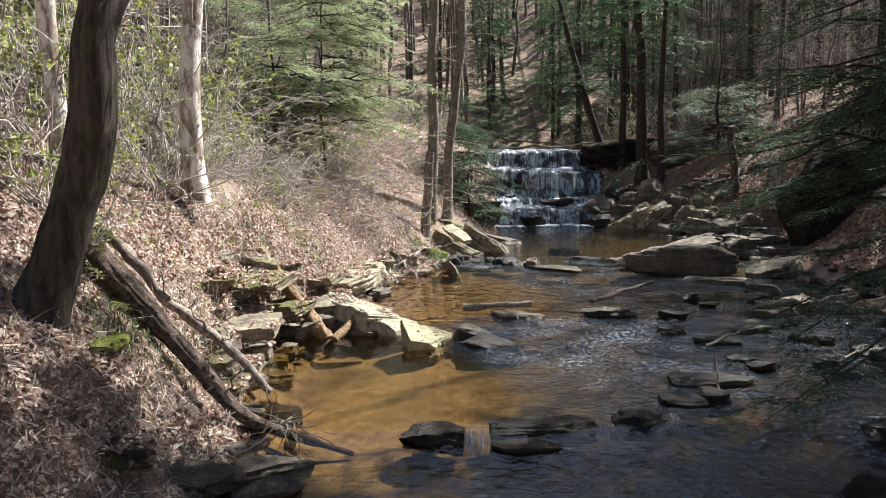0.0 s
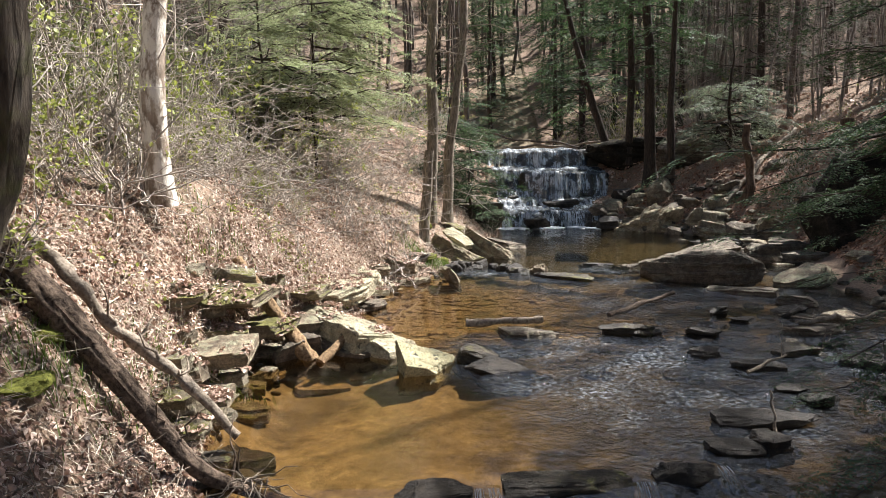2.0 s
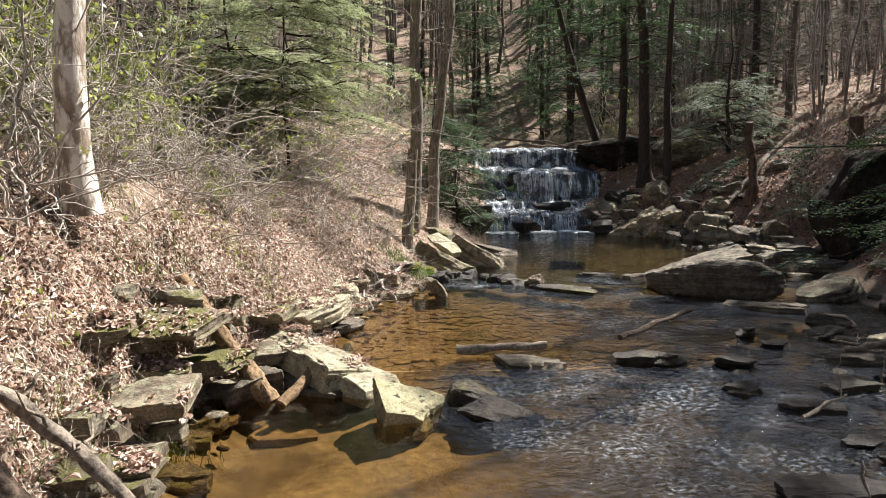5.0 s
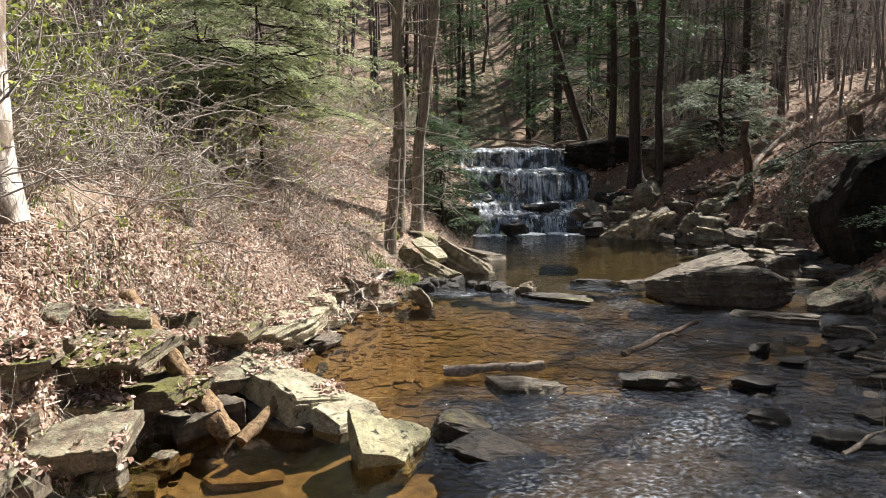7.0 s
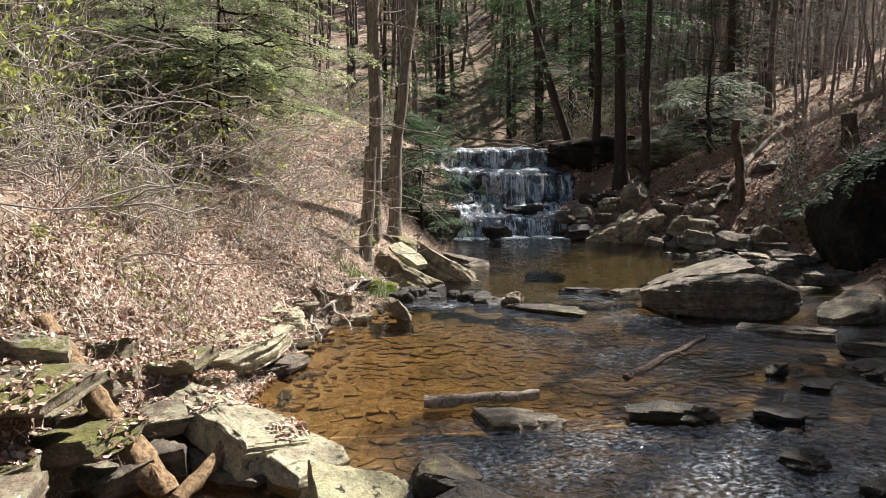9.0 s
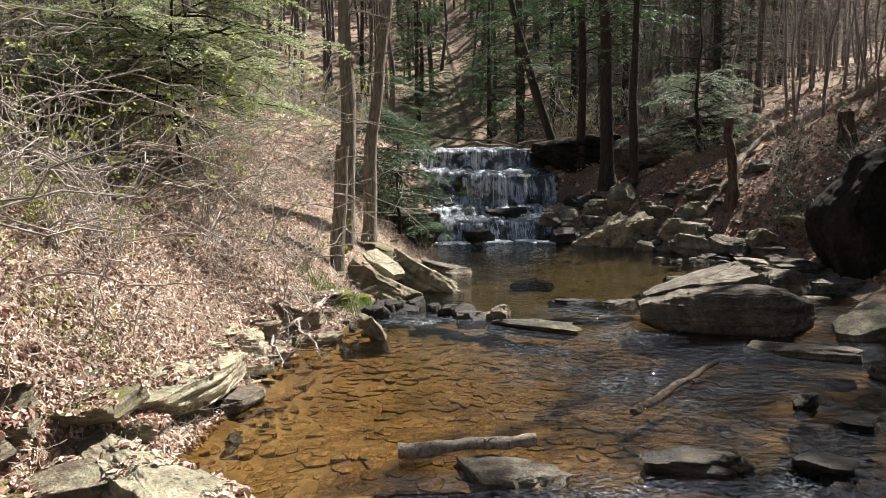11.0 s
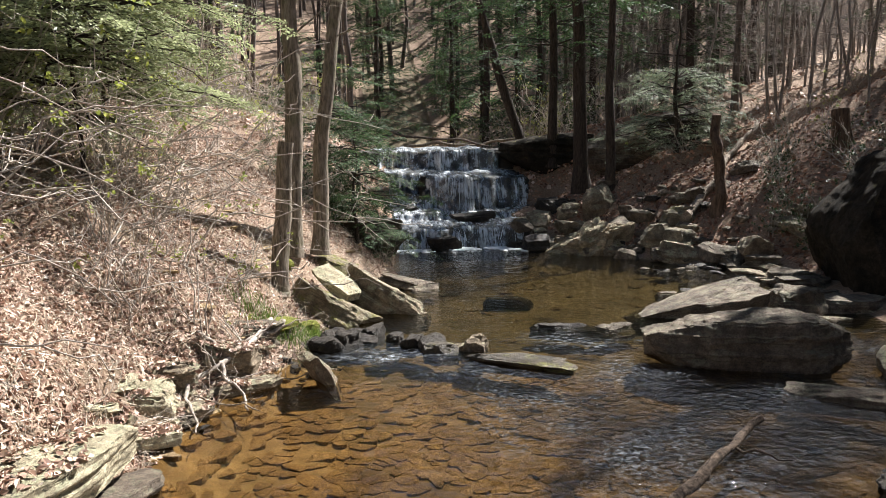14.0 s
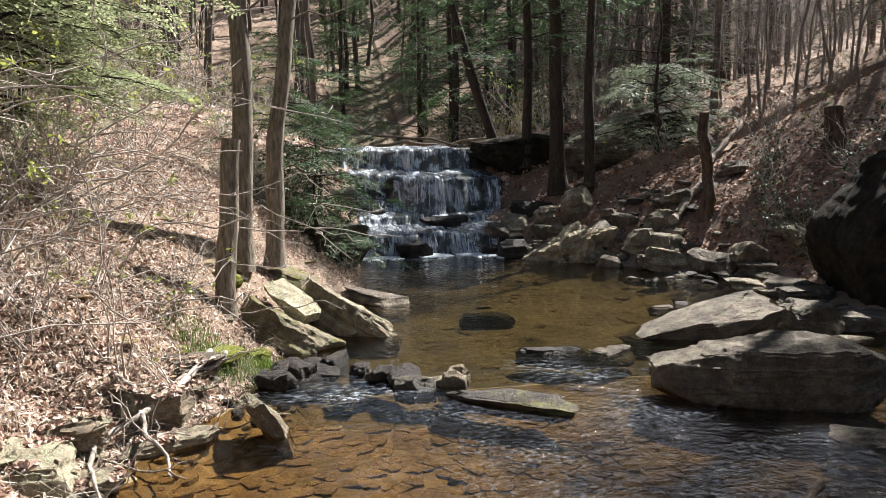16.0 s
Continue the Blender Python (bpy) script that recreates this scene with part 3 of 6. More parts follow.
def block_mesh(size, seed, mat, n=22, taper=0.0, wedge=0.0, chips=4, layer=0.02, rough=0.02):
    """An angular broken block: straight sides, a layered top, its base at z = 0. taper narrows it towards -x, wedge thins it there."""
    r = np.random.default_rng(seed)
    v, f = CUBES[n]
    v = v.copy()
    dims = np.array(size) / 2
    m = min(size)
    side = np.abs(v[:, :2]).max(1) > 0.999
    for _ in range(chips):                              # corners broken off in plan
        az = math.pi / 4 + math.pi / 2 * r.integers(4) + r.normal(0, 0.3)
        d = np.array([math.cos(az), math.sin(az), r.normal(0, 0.25)])
        over = np.maximum(v @ d - r.uniform(0.86, 1.2) * (1 + 0.05 * fbm(v * 2.5 + seed, 3, seed)), 0)
        v -= over[:, None] * d
    for _ in range(2):                                  # broken upper edges
        az = r.uniform(0, 6.283)
        d = np.array([math.cos(az), math.sin(az), 1.0]) / 1.414
        over = np.maximum(v @ d - r.uniform(0.95, 1.2) * (1 + 0.08 * fbm(v * 3 + seed, 3, seed + 2)), 0)
        v -= over[:, None] * d
    up = (v[:, 2] + 1) / 2
    v[:, 1] *= 1 + taper * v[:, 0]
    v[:, 2] = up * (1 + wedge * v[:, 0]) * 2 - 1
    v *= dims
    step = fbm(np.stack([v[:, 0] * 1.6 / max(m, 0.2), v[:, 1] * 1.6 / max(m, 0.2), v[:, 2] * 0], 1) + seed, 3, seed + 4)
    v[:, 2] -= layer * size[2] * up * (np.round(np.clip(step, -0.8, 1.0) * 2.5) + 1)
    band = vnoise(np.stack([v[:, 0] * 1.2, v[:, 1] * 1.2, v[:, 2] / max(0.025, 0.13 * size[2])], 1) + seed, seed + 5)
    flat = v[:, :2] / (np.linalg.norm(v[:, :2], axis=1)[:, None] + 1e-6)
    v[:, :2] -= flat * (np.where(side, np.round(np.clip(band * 1.7, -1, 1) * 1.5) / 1.5, 0) * min(0.02, 0.045 * m))[:, None]
    norm = v / (np.linalg.norm(v, axis=1)[:, None] + 1e-6)
    v += norm * (rough * min(m, 0.5) * fbm(v * 5 + seed, 4, seed + 7) + min(0.006, 0.02 * m) * fbm(v * 24 + seed, 3, seed + 9))[:, None]
    v[:, 2] += dims[2]
    return Geo().add(v, f).mesh("rock", mat, True, 28)


def block(name, label, at, size, yaw=0, tilt=(0, 0), seed=1, mat=None, group="", **kw):
    ob = tagged(new(name, block_mesh(size, seed, mat or M_ROCK, **kw)), label, "rock", group)
    ob.matrix_world = Matrix.Translation(at) @ pose(0, 0, 0, 0, 0, yaw) @ pose(0, 0, 0, tilt[0], tilt[1], 0)
    return ob


SLAB = dict(round_=0.10, cuts=6, strata=0.16, rough=0.06, flat=True)


# stones of the left shore
block("rock_slab", "large pale tilted sandstone slab on the stream bank", (-1.16, 8.93, 0.05), (1.35, 0.62, 0.27), -46, (-12, 6), 3, M_PALE, n=40, taper=0.22, layer=0.012, chips=5)
block("rock_slab", "pale flat slab tipped towards the water", (-0.7, 8.52, -0.06), (0.62, 0.56, 0.22), -38, (-9, 8), 4, M_PALE, n=22)
block("rock_slab", "dark damp slab wedged under the pale slab", (-1.12, 8.55, -0.12), (0.85, 0.4, 0.2), -40, (0, 4), 304, M_BROWN)
block("rock", "small dark stone under the leaning slab", (-1.48, 8.5, -0.08), (0.3, 0.26, 0.3), 12, (6, -8), 305, M_BROWN, n=14)
block("rock", "thin upright splinter of stone at the water", (-1.66, 8.25, -0.08), (0.36, 0.1, 0.28), 40, (18, -10), 306, M_BROWN, n=14)
block("rock_slab", "sunlit block with dark lichen spots standing in the stream", (-0.3, 7.98, -0.26), (0.56, 0.62, 0.42), 18, (15, 13), 21, M_SPOTTED, n=40, chips=4, layer=0.0)
block("rock", "dark wet wedge-shaped rock in the current", (0.52, 7.8, -0.19), (0.66, 0.34, 0.24), -28, (4, 9), 6, M_WET, taper=-0.3, chips=7, rough=0.08)
block("rock", "wet mossy rock beside the riffle", (0.28, 8.14, -0.16), (0.42, 0.36, 0.27), 25, (6, 12), 16, M_WETMOSS, chips=7, rough=0.08)
block("rock_slab", "long overhanging sandstone slab at the water's edge", (-1.4, 10.4, 0.2), (1.4, 0.5, 0.26), 57, (7, -4), 7, M_PALE, n=40, taper=-0.15, layer=0.01, rough=0.07, chips=6)
block("rock_slab", "low dark slab under the overhanging slab", (-1.05, 10.75, -0.1), (0.6, 0.34, 0.24), 66, (0, 4), 8, M_BROWN, chips=7, rough=0.06)
rock("rock", "squared sandstone block on the bank", (-1.2, 12.45, 0.14), (0.6, 0.45, 0.3), 30, (0, 6), 9, M_ROCK, **SLAB)
block("rock", "sandstone block half buried in leaves", (-0.86, 13.1, 0.08), (0.74, 0.45, 0.34), -8, (-6, 6), 10, M_ROCK, n=22, taper=0.15)
rock("rock", "brown stone beside the moss", (-0.6, 13.75, 0.14), (0.65, 0.45, 0.32), 18, (0, 3), 12, M_BROWN, **SLAB)
block("rock", "upright tilted stone at the waterline", (0.3, 12.98, -0.17), (0.15, 0.46, 0.54), 24, (-8, -30), 13, M_ROCK, chips=7, rough=0.06)
rock("rock", "pale block at the edge of the litter", (-1.45, 12.0, 0.2), (0.5, 0.4, 0.26), 50, (4, 6), 151, M_PALE, **SLAB)
rock("rock_slab", "pale thin slab above the water", (-1.0, 12.2, 0.02), (0.6, 0.35, 0.14), 20, (3, 0), 152, M_ROCK, **SLAB)
rock("rock_slab", "long grey slab at the water's edge", (-0.6, 12.75, 0.0), (0.75, 0.25, 0.14), 25, (0, 0), 153, M_ROCK, **SLAB)
rock("rock", "rounded brown stone above the branch", (-1.1, 13.4, 0.28), (0.7, 0.45, 0.28), 15, (0, 4), 154, M_BROWN)
block("rock", "pale squared block leaning over the water's edge", (-1.27, 12.05, 0.04), (0.56, 0.46, 0.36), 25, (-6, 10), 161, M_PALE, n=22)
rock("rock_slab", "pale lichen-covered slab set in the litter", (-1.6, 11.45, 0.3), (0.75, 0.42, 0.16), 35, (-6, 10), 162, M_PALE, **SLAB)
block("rock_slab", "thin bright slab jutting over the water", (-1.15, 11.5, 0.08), (0.6, 0.34, 0.09), 30, (-6, 6), 163, M_PALE)
rock("rock", "brown block under the moss", (-0.62, 13.45, 0.05), (0.5, 0.4, 0.3), 12, (0, 5), 164, M_ROCK, **SLAB)
rd = np.random.default_rng(66)
for k, (x, y) in enumerate([(0.28, 14.35), (0.5, 14.5), (0.72, 14.5), (0.95, 14.2), (1.12, 14.0), (1.3, 13.85), (0.4, 14.1), (0.2, 13.95), (1.62, 13.7), (1.85, 13.75), (1.75, 13.6), (0.62, 14.25), (0.05, 14.2)]):
    s = rd.uniform(0.22, 0.38)
    rock("rock", "small pale stone on top of the dam" if k in (8, 9, 10) else "small dark wet stone in the dam", (x, y, -0.02), (s, s * 0.8, rd.uniform(0.17, 0.26)), rd.uniform(0, 360), (rd.uniform(-14, 14), rd.uniform(-14, 14)), 170 + k, M_ROCK if k in (8, 9, 10) else M_WET, "dam stones", round_=0.12)
# slabs below the broken tree
block("rock_slab", "mossy slab sliding into the pool", (0.08, 15.45, -0.05), (1.2, 0.5, 0.5), -42, (-20, 20), 14, M_SLABMOSS, n=40, chips=6, rough=0.05)
block("rock_slab", "long brown slab sloping into the pool", (0.86, 15.95, -0.05), (1.4, 0.5, 0.5), -42, (-22, 22), 15, M_ROCK, n=40, chips=6, rough=0.05)
block("rock_slab", "thin pale slab between the larger slabs", (0.3, 16.0, 0.42), (0.8, 0.4, 0.14), -46, (0, 22), 17, M_PALE)
rock("rock_slab", "dark slab lying in the pool edge", (1.55, 17.7, 0.0), (1.1, 0.6, 0.22), -35, (0, 8), 18, M_BROWN, **SLAB)
rock("rock_slab", "mossy slab under the two trees", (0.2, 17.2, 0.45), (1.0, 0.6, 0.25), -40, (0, 16), 19, M_SLABMOSS, **SLAB)
rock("rock", "rounded brown rock under the tree roots", (-0.75, 15.35, 0.2), (0.95, 0.5, 0.36), 8, (0, 0), 20, M_BROWN)
# stones across the stream
rock("rock_slab", "flat dark wet slab damming the pool", (2.1, 13.1, -0.06), (1.15, 0.42, 0.2), -32, (0, 0), 21, M_WETMOSS, **SLAB)
rock("rock", "mossy stone in the dam", (1.38, 13.65, -0.06), (0.38, 0.3, 0.22), 0, (0, 0), 22, M_WETMOSS)
rock("rock_slab", "low wet slab at the pool outlet", (3.05, 14.5, -0.09), (0.85, 0.4, 0.2), -15, (0, 0), 23, M_WET, **SLAB)
rock("rock_slab", "low reddish slab at the pool outlet", (3.6, 14.35, -0.07), (0.6, 0.35, 0.18), 10, (0, 0), 24, M_BROWN, **SLAB)
rock("rock", "dark low stone in the pool", (2.9, 16.6, -0.19), (0.75, 0.3, 0.25), -10, (0, 0), 25, M_WET)
rock("boulder", "big flat-topped brown sandstone boulder in the stream", (4.5, 12.82, -0.14), (2.15, 1.05, 0.64), -20, (-3, -2), 26, M_BROWN, n=40, round_=0.16, cuts=9, strata=0.06, rough=0.16, wedge=0.06)
block("rock_slab", "large flat brown slab behind the boulder", (5.0, 14.85, -0.04), (1.75, 1.05, 0.36), -6, (-3, -9), 27, M_BROWN, n=40, taper=0.2, wedge=0.35, layer=0.008, chips=6)
block("rock_slab", "pale wedge slab beside the boulder", (5.85, 12.2, -0.08), (1.15, 0.65, 0.36), 28, (0, -14), 28, M_ROCK, taper=0.25)
block("rock_slab", "long thin slab lying in shallow water", (4.52, 11.48, -0.07), (1.05, 0.32, 0.2), -42, (-4, -3), 29, M_BROWN)
block("rock", "squared brown block on the far gravel", (6.25, 14.6, -0.02), (0.62, 0.5, 0.44), -12, (0, 5), 30, M_BROWN)
block("rock_slab", "flat slab on the far gravel", (7.0, 14.7, 0.02), (1.2, 0.7, 0.22), -8, (0, 2), 31, M_BROWN)
rock("rock_slab", "pale slab at the water's edge", (7.35, 17.3, 0.02), (0.7, 0.5, 0.2), 15, (0, 4), 32, M_ROCK, **SLAB)
rock("rock_slab", "flat slab with a twig on it", (7.6, 16.3, 0.05), (1.1, 0.5, 0.2), -5, (0, 0), 33, M_BROWN, **SLAB)
block("boulder", "sunlit angular boulder beside the waterfall", (6.05, 21.35, -0.14), (1.95, 1.1, 0.78), -12, (8, -5), 34, M_SUNROCK, n=40, taper=-0.1, wedge=0.6, chips=10, layer=0.03, rough=0.22)
rock("boulder", "grey boulder above the pool", (6.75, 22.7, 0.6), (0.9, 0.8, 1.0), 10, (0, 0), 35, M_ROCK)
rock("rock_slab", "tilted slab on the rocky shore", (7.15, 19.5, 0.05), (1.1, 0.7, 0.42), -18, (0, 10), 36, M_ROCK, **SLAB)
rock("rock", "dark rock at the foot of the falls", (5.1, 22.2, -0.05), (0.75, 0.6, 0.5), 0, (0, 0), 37, M_WET)
rock("rock_slab", "slab on the slope with a mossy top", (7.75, 20.6, 0.7), (0.75, 0.6, 0.45), 22, (0, 8), 38, M_MOSSY, **SLAB)
rock("rock_slab", "brown slab leaning on the slope", (7.6, 21.9, 0.75), (1.2, 0.8, 0.5), -12, (0, -8), 39, M_ROCK, **SLAB)
rock("rock_slab", "flat brown slab above the shore", (8.5, 21.6, 1.1), (1.3, 0.9, 0.45), 12, (0, -4), 40, M_ROCK, **SLAB)
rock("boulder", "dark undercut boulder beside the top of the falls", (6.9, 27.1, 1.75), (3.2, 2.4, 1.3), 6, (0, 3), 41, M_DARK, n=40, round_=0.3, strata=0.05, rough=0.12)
rock("boulder", "grey squared boulder on the ledge", (8.75, 25.4, ground_at(8.75, 25.4) - 0.3), (2.3, 1.5, 1.15), -6, (0, 0), 42, M_BROWN, n=40, round_=0.2, cuts=10, strata=0.06, rough=0.1)
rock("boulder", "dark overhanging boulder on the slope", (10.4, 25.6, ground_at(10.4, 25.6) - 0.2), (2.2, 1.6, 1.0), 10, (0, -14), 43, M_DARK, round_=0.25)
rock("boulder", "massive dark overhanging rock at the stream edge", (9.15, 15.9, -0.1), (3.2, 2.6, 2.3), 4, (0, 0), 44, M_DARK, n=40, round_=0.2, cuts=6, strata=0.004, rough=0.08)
rock("boulder", "mossy rock under the evergreen by the falls", (0.75, 21.3, -0.1), (1.5, 2.2, 1.15), 20, (0, 0), 45, M_WETMOSS, n=22)
# tumbled rocks of the right shore
rt = np.random.default_rng(63)
for k in range(46):
    y = rt.uniform(18.4, 24.0)
    x = float(shore_right(y)) + abs(rt.normal(0.5, 0.9))
    s = rt.uniform(0.25, 0.85)
    rock("rock", "angular brown rock tumbled on the shore", (x, y, ground_at(x, y) - 0.12 * s), (s, s * rt.uniform(0.6, 0.9), s * rt.uniform(0.35, 0.65)), rt.uniform(0, 360), (rt.uniform(-15, 15), rt.uniform(-15, 15)), 900 + k, (M_ROCK, M_BROWN, M_BROWN, M_MOSSY)[k % 4], "shore rocks", round_=0.12, cuts=8)
for k in range(26):
    y = rt.uniform(12.5, 18.2)
    x = float(shore_right(y)) - rt.uniform(-0.9, 0.9)
    s = rt.uniform(0.25, 0.8)
    rock("rock_slab", "flat brown slab on the dark shore", (x, y, max(ground_at(x, y), 0.0) - 0.05), (s, s * rt.uniform(0.5, 0.8), s * rt.uniform(0.15, 0.35)), rt.uniform(0, 360), (rt.uniform(-6, 6), rt.uniform(-6, 6)), 950 + k, (M_BROWN, M_ROCK, M_BROWN)[k % 3], "shore rocks", **SLAB)
# ledge across the lower stream
for k, (x, y, L, W, H, yaw, m) in enumerate([(-0.1, 5.12, 0.48, 0.24, 0.14, -6, M_WET), (0.75, 5.24, 0.82, 0.22, 0.12, 2, M_WETMOSS), (0.6, 4.98, 0.52, 0.22, 0.1, 0, M_WETMOSS),
                                              (1.52, 5.32, 0.42, 0.24, 0.15, 4, M_WET), (2.02, 5.72, 0.4, 0.22, 0.13, -5, M_WET), (2.3, 5.82, 0.28, 0.26, 0.16, 20, M_WET), (2.48, 6.3, 0.8, 0.28, 0.13, 3, M_WET),
                                              (3.4, 5.0, 0.6, 0.5, 0.16, 10, M_WET), (2.75, 4.2, 0.5, 0.4, 0.14, -20, M_WET)]):
    block("rock_slab", "dark wet ledge stone across the stream", (x, y, float(water_level(y)) - 0.1), (L, W, H + 0.03), yaw, (2, 0), 60 + k, m, "ledge stones", chips=6, rough=0.06)
# slabs in the riffle
for k, (x, y, L, W, H, yaw, m) in enumerate([(0.95, 9.12, 0.85, 0.45, 0.16, -12, M_BROWN), (2.25, 9.0, 0.85, 0.32, 0.22, -8, M_WETMOSS), (2.98, 8.9, 0.4, 0.3, 0.2, 0, M_WET), (2.72, 8.2, 0.4, 0.3, 0.18, 15, M_WET),
                                              (3.05, 7.75, 0.55, 0.3, 0.16, 8, M_WET), (4.25, 8.95, 0.75, 0.35, 0.2, 5, M_BROWN), (3.7, 8.2, 0.6, 0.35, 0.18, -6, M_WETMOSS), (4.75, 9.3, 0.6, 0.4, 0.28, 12, M_ROCK),
                                              (3.06, 7.05, 0.4, 0.25, 0.14, 0, M_WET), (4.2, 7.7, 0.5, 0.35, 0.18, 20, M_WET), (4.6, 10.1, 0.45, 0.3, 0.2, 0, M_WET), (4.95, 10.6, 0.5, 0.35, 0.22, -20, M_BROWN)]):
    rock("rock_slab", "wet flat stone breaking the riffle", (x, y, float(water_level(y)) - 0.1), (L, W, H), yaw, (0, 0), 80 + k, m, "riffle stones", **SLAB)
for k in range(16):
    x, y = rd.uniform(2.9, 6.2), rd.uniform(5.4, 11.2)
    s = rd.uniform(0.18, 0.5)
    rock("rock_slab", "low dark wet stone breaking the rippled water", (x, y, float(water_level(y)) - 0.09), (s, s * rd.uniform(0.4, 0.8), rd.uniform(0.12, 0.19)), rd.uniform(-40, 40), (rd.uniform(-5, 5), rd.uniform(-5, 5)), 1200 + k, (M_WET, M_WETMOSS, M_WET, M_BROWN)[k % 4], "riffle stones", **SLAB)
# mossy stacked slabs of the left bank
rb = np.random.default_rng(61)
BANK = [(-2.25, 7.2, 0.5, 0.95), (-2.4, 8.1, 0.75, 1.15), (-2.1, 8.35, 0.36, 1.05), (-2.02, 7.6, 0.1, 0.5), (-1.8, 8.85, 0.22, 0.85), (-1.95, 9.5, 0.48, 0.95), (-2.1, 6.6, 0.22, 0.65), (-1.8, 6.9, 0.02, 0.5),
        (-1.95, 7.95, 0.04, 0.5), (-2.3, 7.7, 0.42, 0.7), (-2.55, 7.3, 0.85, 0.7), (-1.62, 9.75, 0.25, 0.6), (-1.65, 10.1, 0.36, 0.65), (-1.5, 11.7, 0.28, 0.6), (-1.65, 8.55, 0.02, 0.6), (-2.2, 8.9, 0.62, 0.8), (-2.45, 4.95, 0.42, 0.55)]
for k, (x, y, z, L) in enumerate(BANK):
    z = min(z, ground_at(x, y) + 0.05)
    block("rock_slab", "thin mossy sandstone slab layered into the bank", (x, y, z - 0.08), (L * 1.05, L * rb.uniform(0.45, 0.65), rb.uniform(0.1, 0.16)), rb.uniform(-24, 16), (rb.uniform(4, 11), rb.uniform(-8, 4)), 110 + k, (M_ROCK, M_SLABMOSS, M_SLABMOSS, M_MOSSY)[k % 4], "bank slabs", n=22, taper=rb.uniform(-0.35, 0.35), chips=8, layer=0.05, rough=0.09)
for k in range(26):
    y = rb.uniform(5.9, 9.6)
    x = float(shore_left(y)) - 0.02 - min(0.5, abs(rb.normal(0, 0.28)))
    L = rb.uniform(0.22, 0.6)
    block("rock_slab", "small mossy stone set in the leafy bank", (x, y, ground_at(x, y) - 0.05), (L, L * rb.uniform(0.45, 0.7), rb.uniform(0.1, 0.2)), rb.uniform(-30, 25), (rb.uniform(-4, 10), rb.uniform(-8, 6)), 1400 + k, (M_SLABMOSS, M_ROCK, M_MOSSY)[k % 3], "bank slabs", n=14, taper=rb.uniform(-0.3, 0.3), chips=7, rough=0.08)
for k, (x, y, L) in enumerate([(-1.7, 5.75, 0.6), (-1.75, 4.5, 0.8), (-1.75, 3.75, 1.1), (-1.3, 4.75, 0.7), (-1.45, 5.9, 0.5), (-1.2, 4.35, 0.5), (-2.05, 4.2, 0.6)]):
    rock("rock_slab", "low flat brown stone at the water's edge", (x, y, max(ground_at(x, y), -0.12) - 0.06), (L, L * 0.5, 0.15), rb.uniform(-30, 30), (3, 0), 140 + k, M_BROWN if k % 2 else M_WETMOSS, "bank stones", **SLAB)

# pebbles and cobbles: a few shapes, many places
PEBBLE = [rock_mesh((1, 0.75, 0.42), 200 + k, M_WET, n=8, round_=0.45, rough=0.09) for k in range(5)]
PEBBLE_B = [rock_mesh((1, 0.7, 0.36), 210 + k, M_BROWN, n=8, round_=0.3, rough=0.09) for k in range(5)]
FLAT = [rock_mesh((1, 0.72, 0.16), 220 + k, M_BEDSTONE, n=3, round_=0.2, cuts=7, rough=0.06) for k in range(8)]


def pebble(x, y, size, meshes, z, label, group, k):
    ob = tagged(new("stone", meshes[k % len(meshes)]), label, "stone", group)
    ob.matrix_world = Matrix.Translation((x, y, z)) @ pose(0, 0, 0, rng.uniform(-8, 8), rng.uniform(-8, 8), rng.uniform(0, 360)) @ Matrix.Diagonal((size, size, size, 1))


k = 0
for _ in range(70):                                    # right-hand riffle
    x, y = rng.uniform(2.2, 5.6), rng.uniform(5.6, 11.2)
    if x < 2.2 + 0.25 * abs(y - 8):
        continue
    s = rng.uniform(0.1, 0.32)
    pebble(x, y, s, PEBBLE if rng.random() < 0.6 else PEBBLE_B, float(water_level(y)) - 0.07 - 0.1 * s, "wet stone standing out of the riffle", "riffle stones", k)
    k += 1
for x0, y0, dx, dy, count, lo, hi in [(0.85, 13.95, 0.75, 0.2, 22, 0.08, 0.3), (1.75, 13.5, 0.35, 0.12, 9, 0.06, 0.16), (-0.1, 13.5, 0.45, 0.35, 30, 0.05, 0.16), (7.2, 18.6, 0.8, 0.6, 40, 0.1, 0.4),
                                      (6.6, 16.5, 1.0, 0.7, 30, 0.1, 0.4), (-0.9, 11.2, 0.15, 0.8, 16, 0.06, 0.2), (-1.8, 7.9, 0.2, 0.7, 18, 0.06, 0.2), (-1.4, 5.3, 0.3, 0.5, 18, 0.06, 0.2), (6.2, 10.5, 0.7, 1.6, 40, 0.1, 0.4), (7.3, 20.8, 0.9, 0.8, 40, 0.12, 0.45)]:
    for _ in range(count):
        x, y = rng.normal(x0, dx * 0.6), rng.normal(y0, dy * 0.6)
        s = rng.uniform(lo, hi)
        pebble(x, y, s, PEBBLE if rng.random() < 0.35 else PEBBLE_B, max(ground_at(x, y), float(water_level(min(y, 22))) - 0.1) - 0.08 * s, "small brown stone at the water's edge", "shore stones", k)
        k += 1

# ---- waterfall ----
fall = thing("waterfall", "stepped white waterfall over dark layered rock ledges", "waterfall", (3.4, 22.8, 0.0))
fall_inv = fall.matrix_world.inverted()


def fall_part(name, me, label=""):
    ob = part(name, me, fall, label)
    ob.matrix_parent_inverse = fall_inv
    return ob


# each tier: lip from x0 to x1 at y, height of lip and foot
TIERS = [(1.0, 6.8, 27.6, 2.50, 1.85), (1.0, 6.8, 26.5, 1.86, 1.15), (3.05, 6.8, 25.7, 1.74, 0.82), (1.0, 3.3, 25.35, 1.14, 0.82), (1.0, 6.2, 24.55, 0.84, 0.45), (1.0, 5.6, 23.05, 0.52, 0.0)]


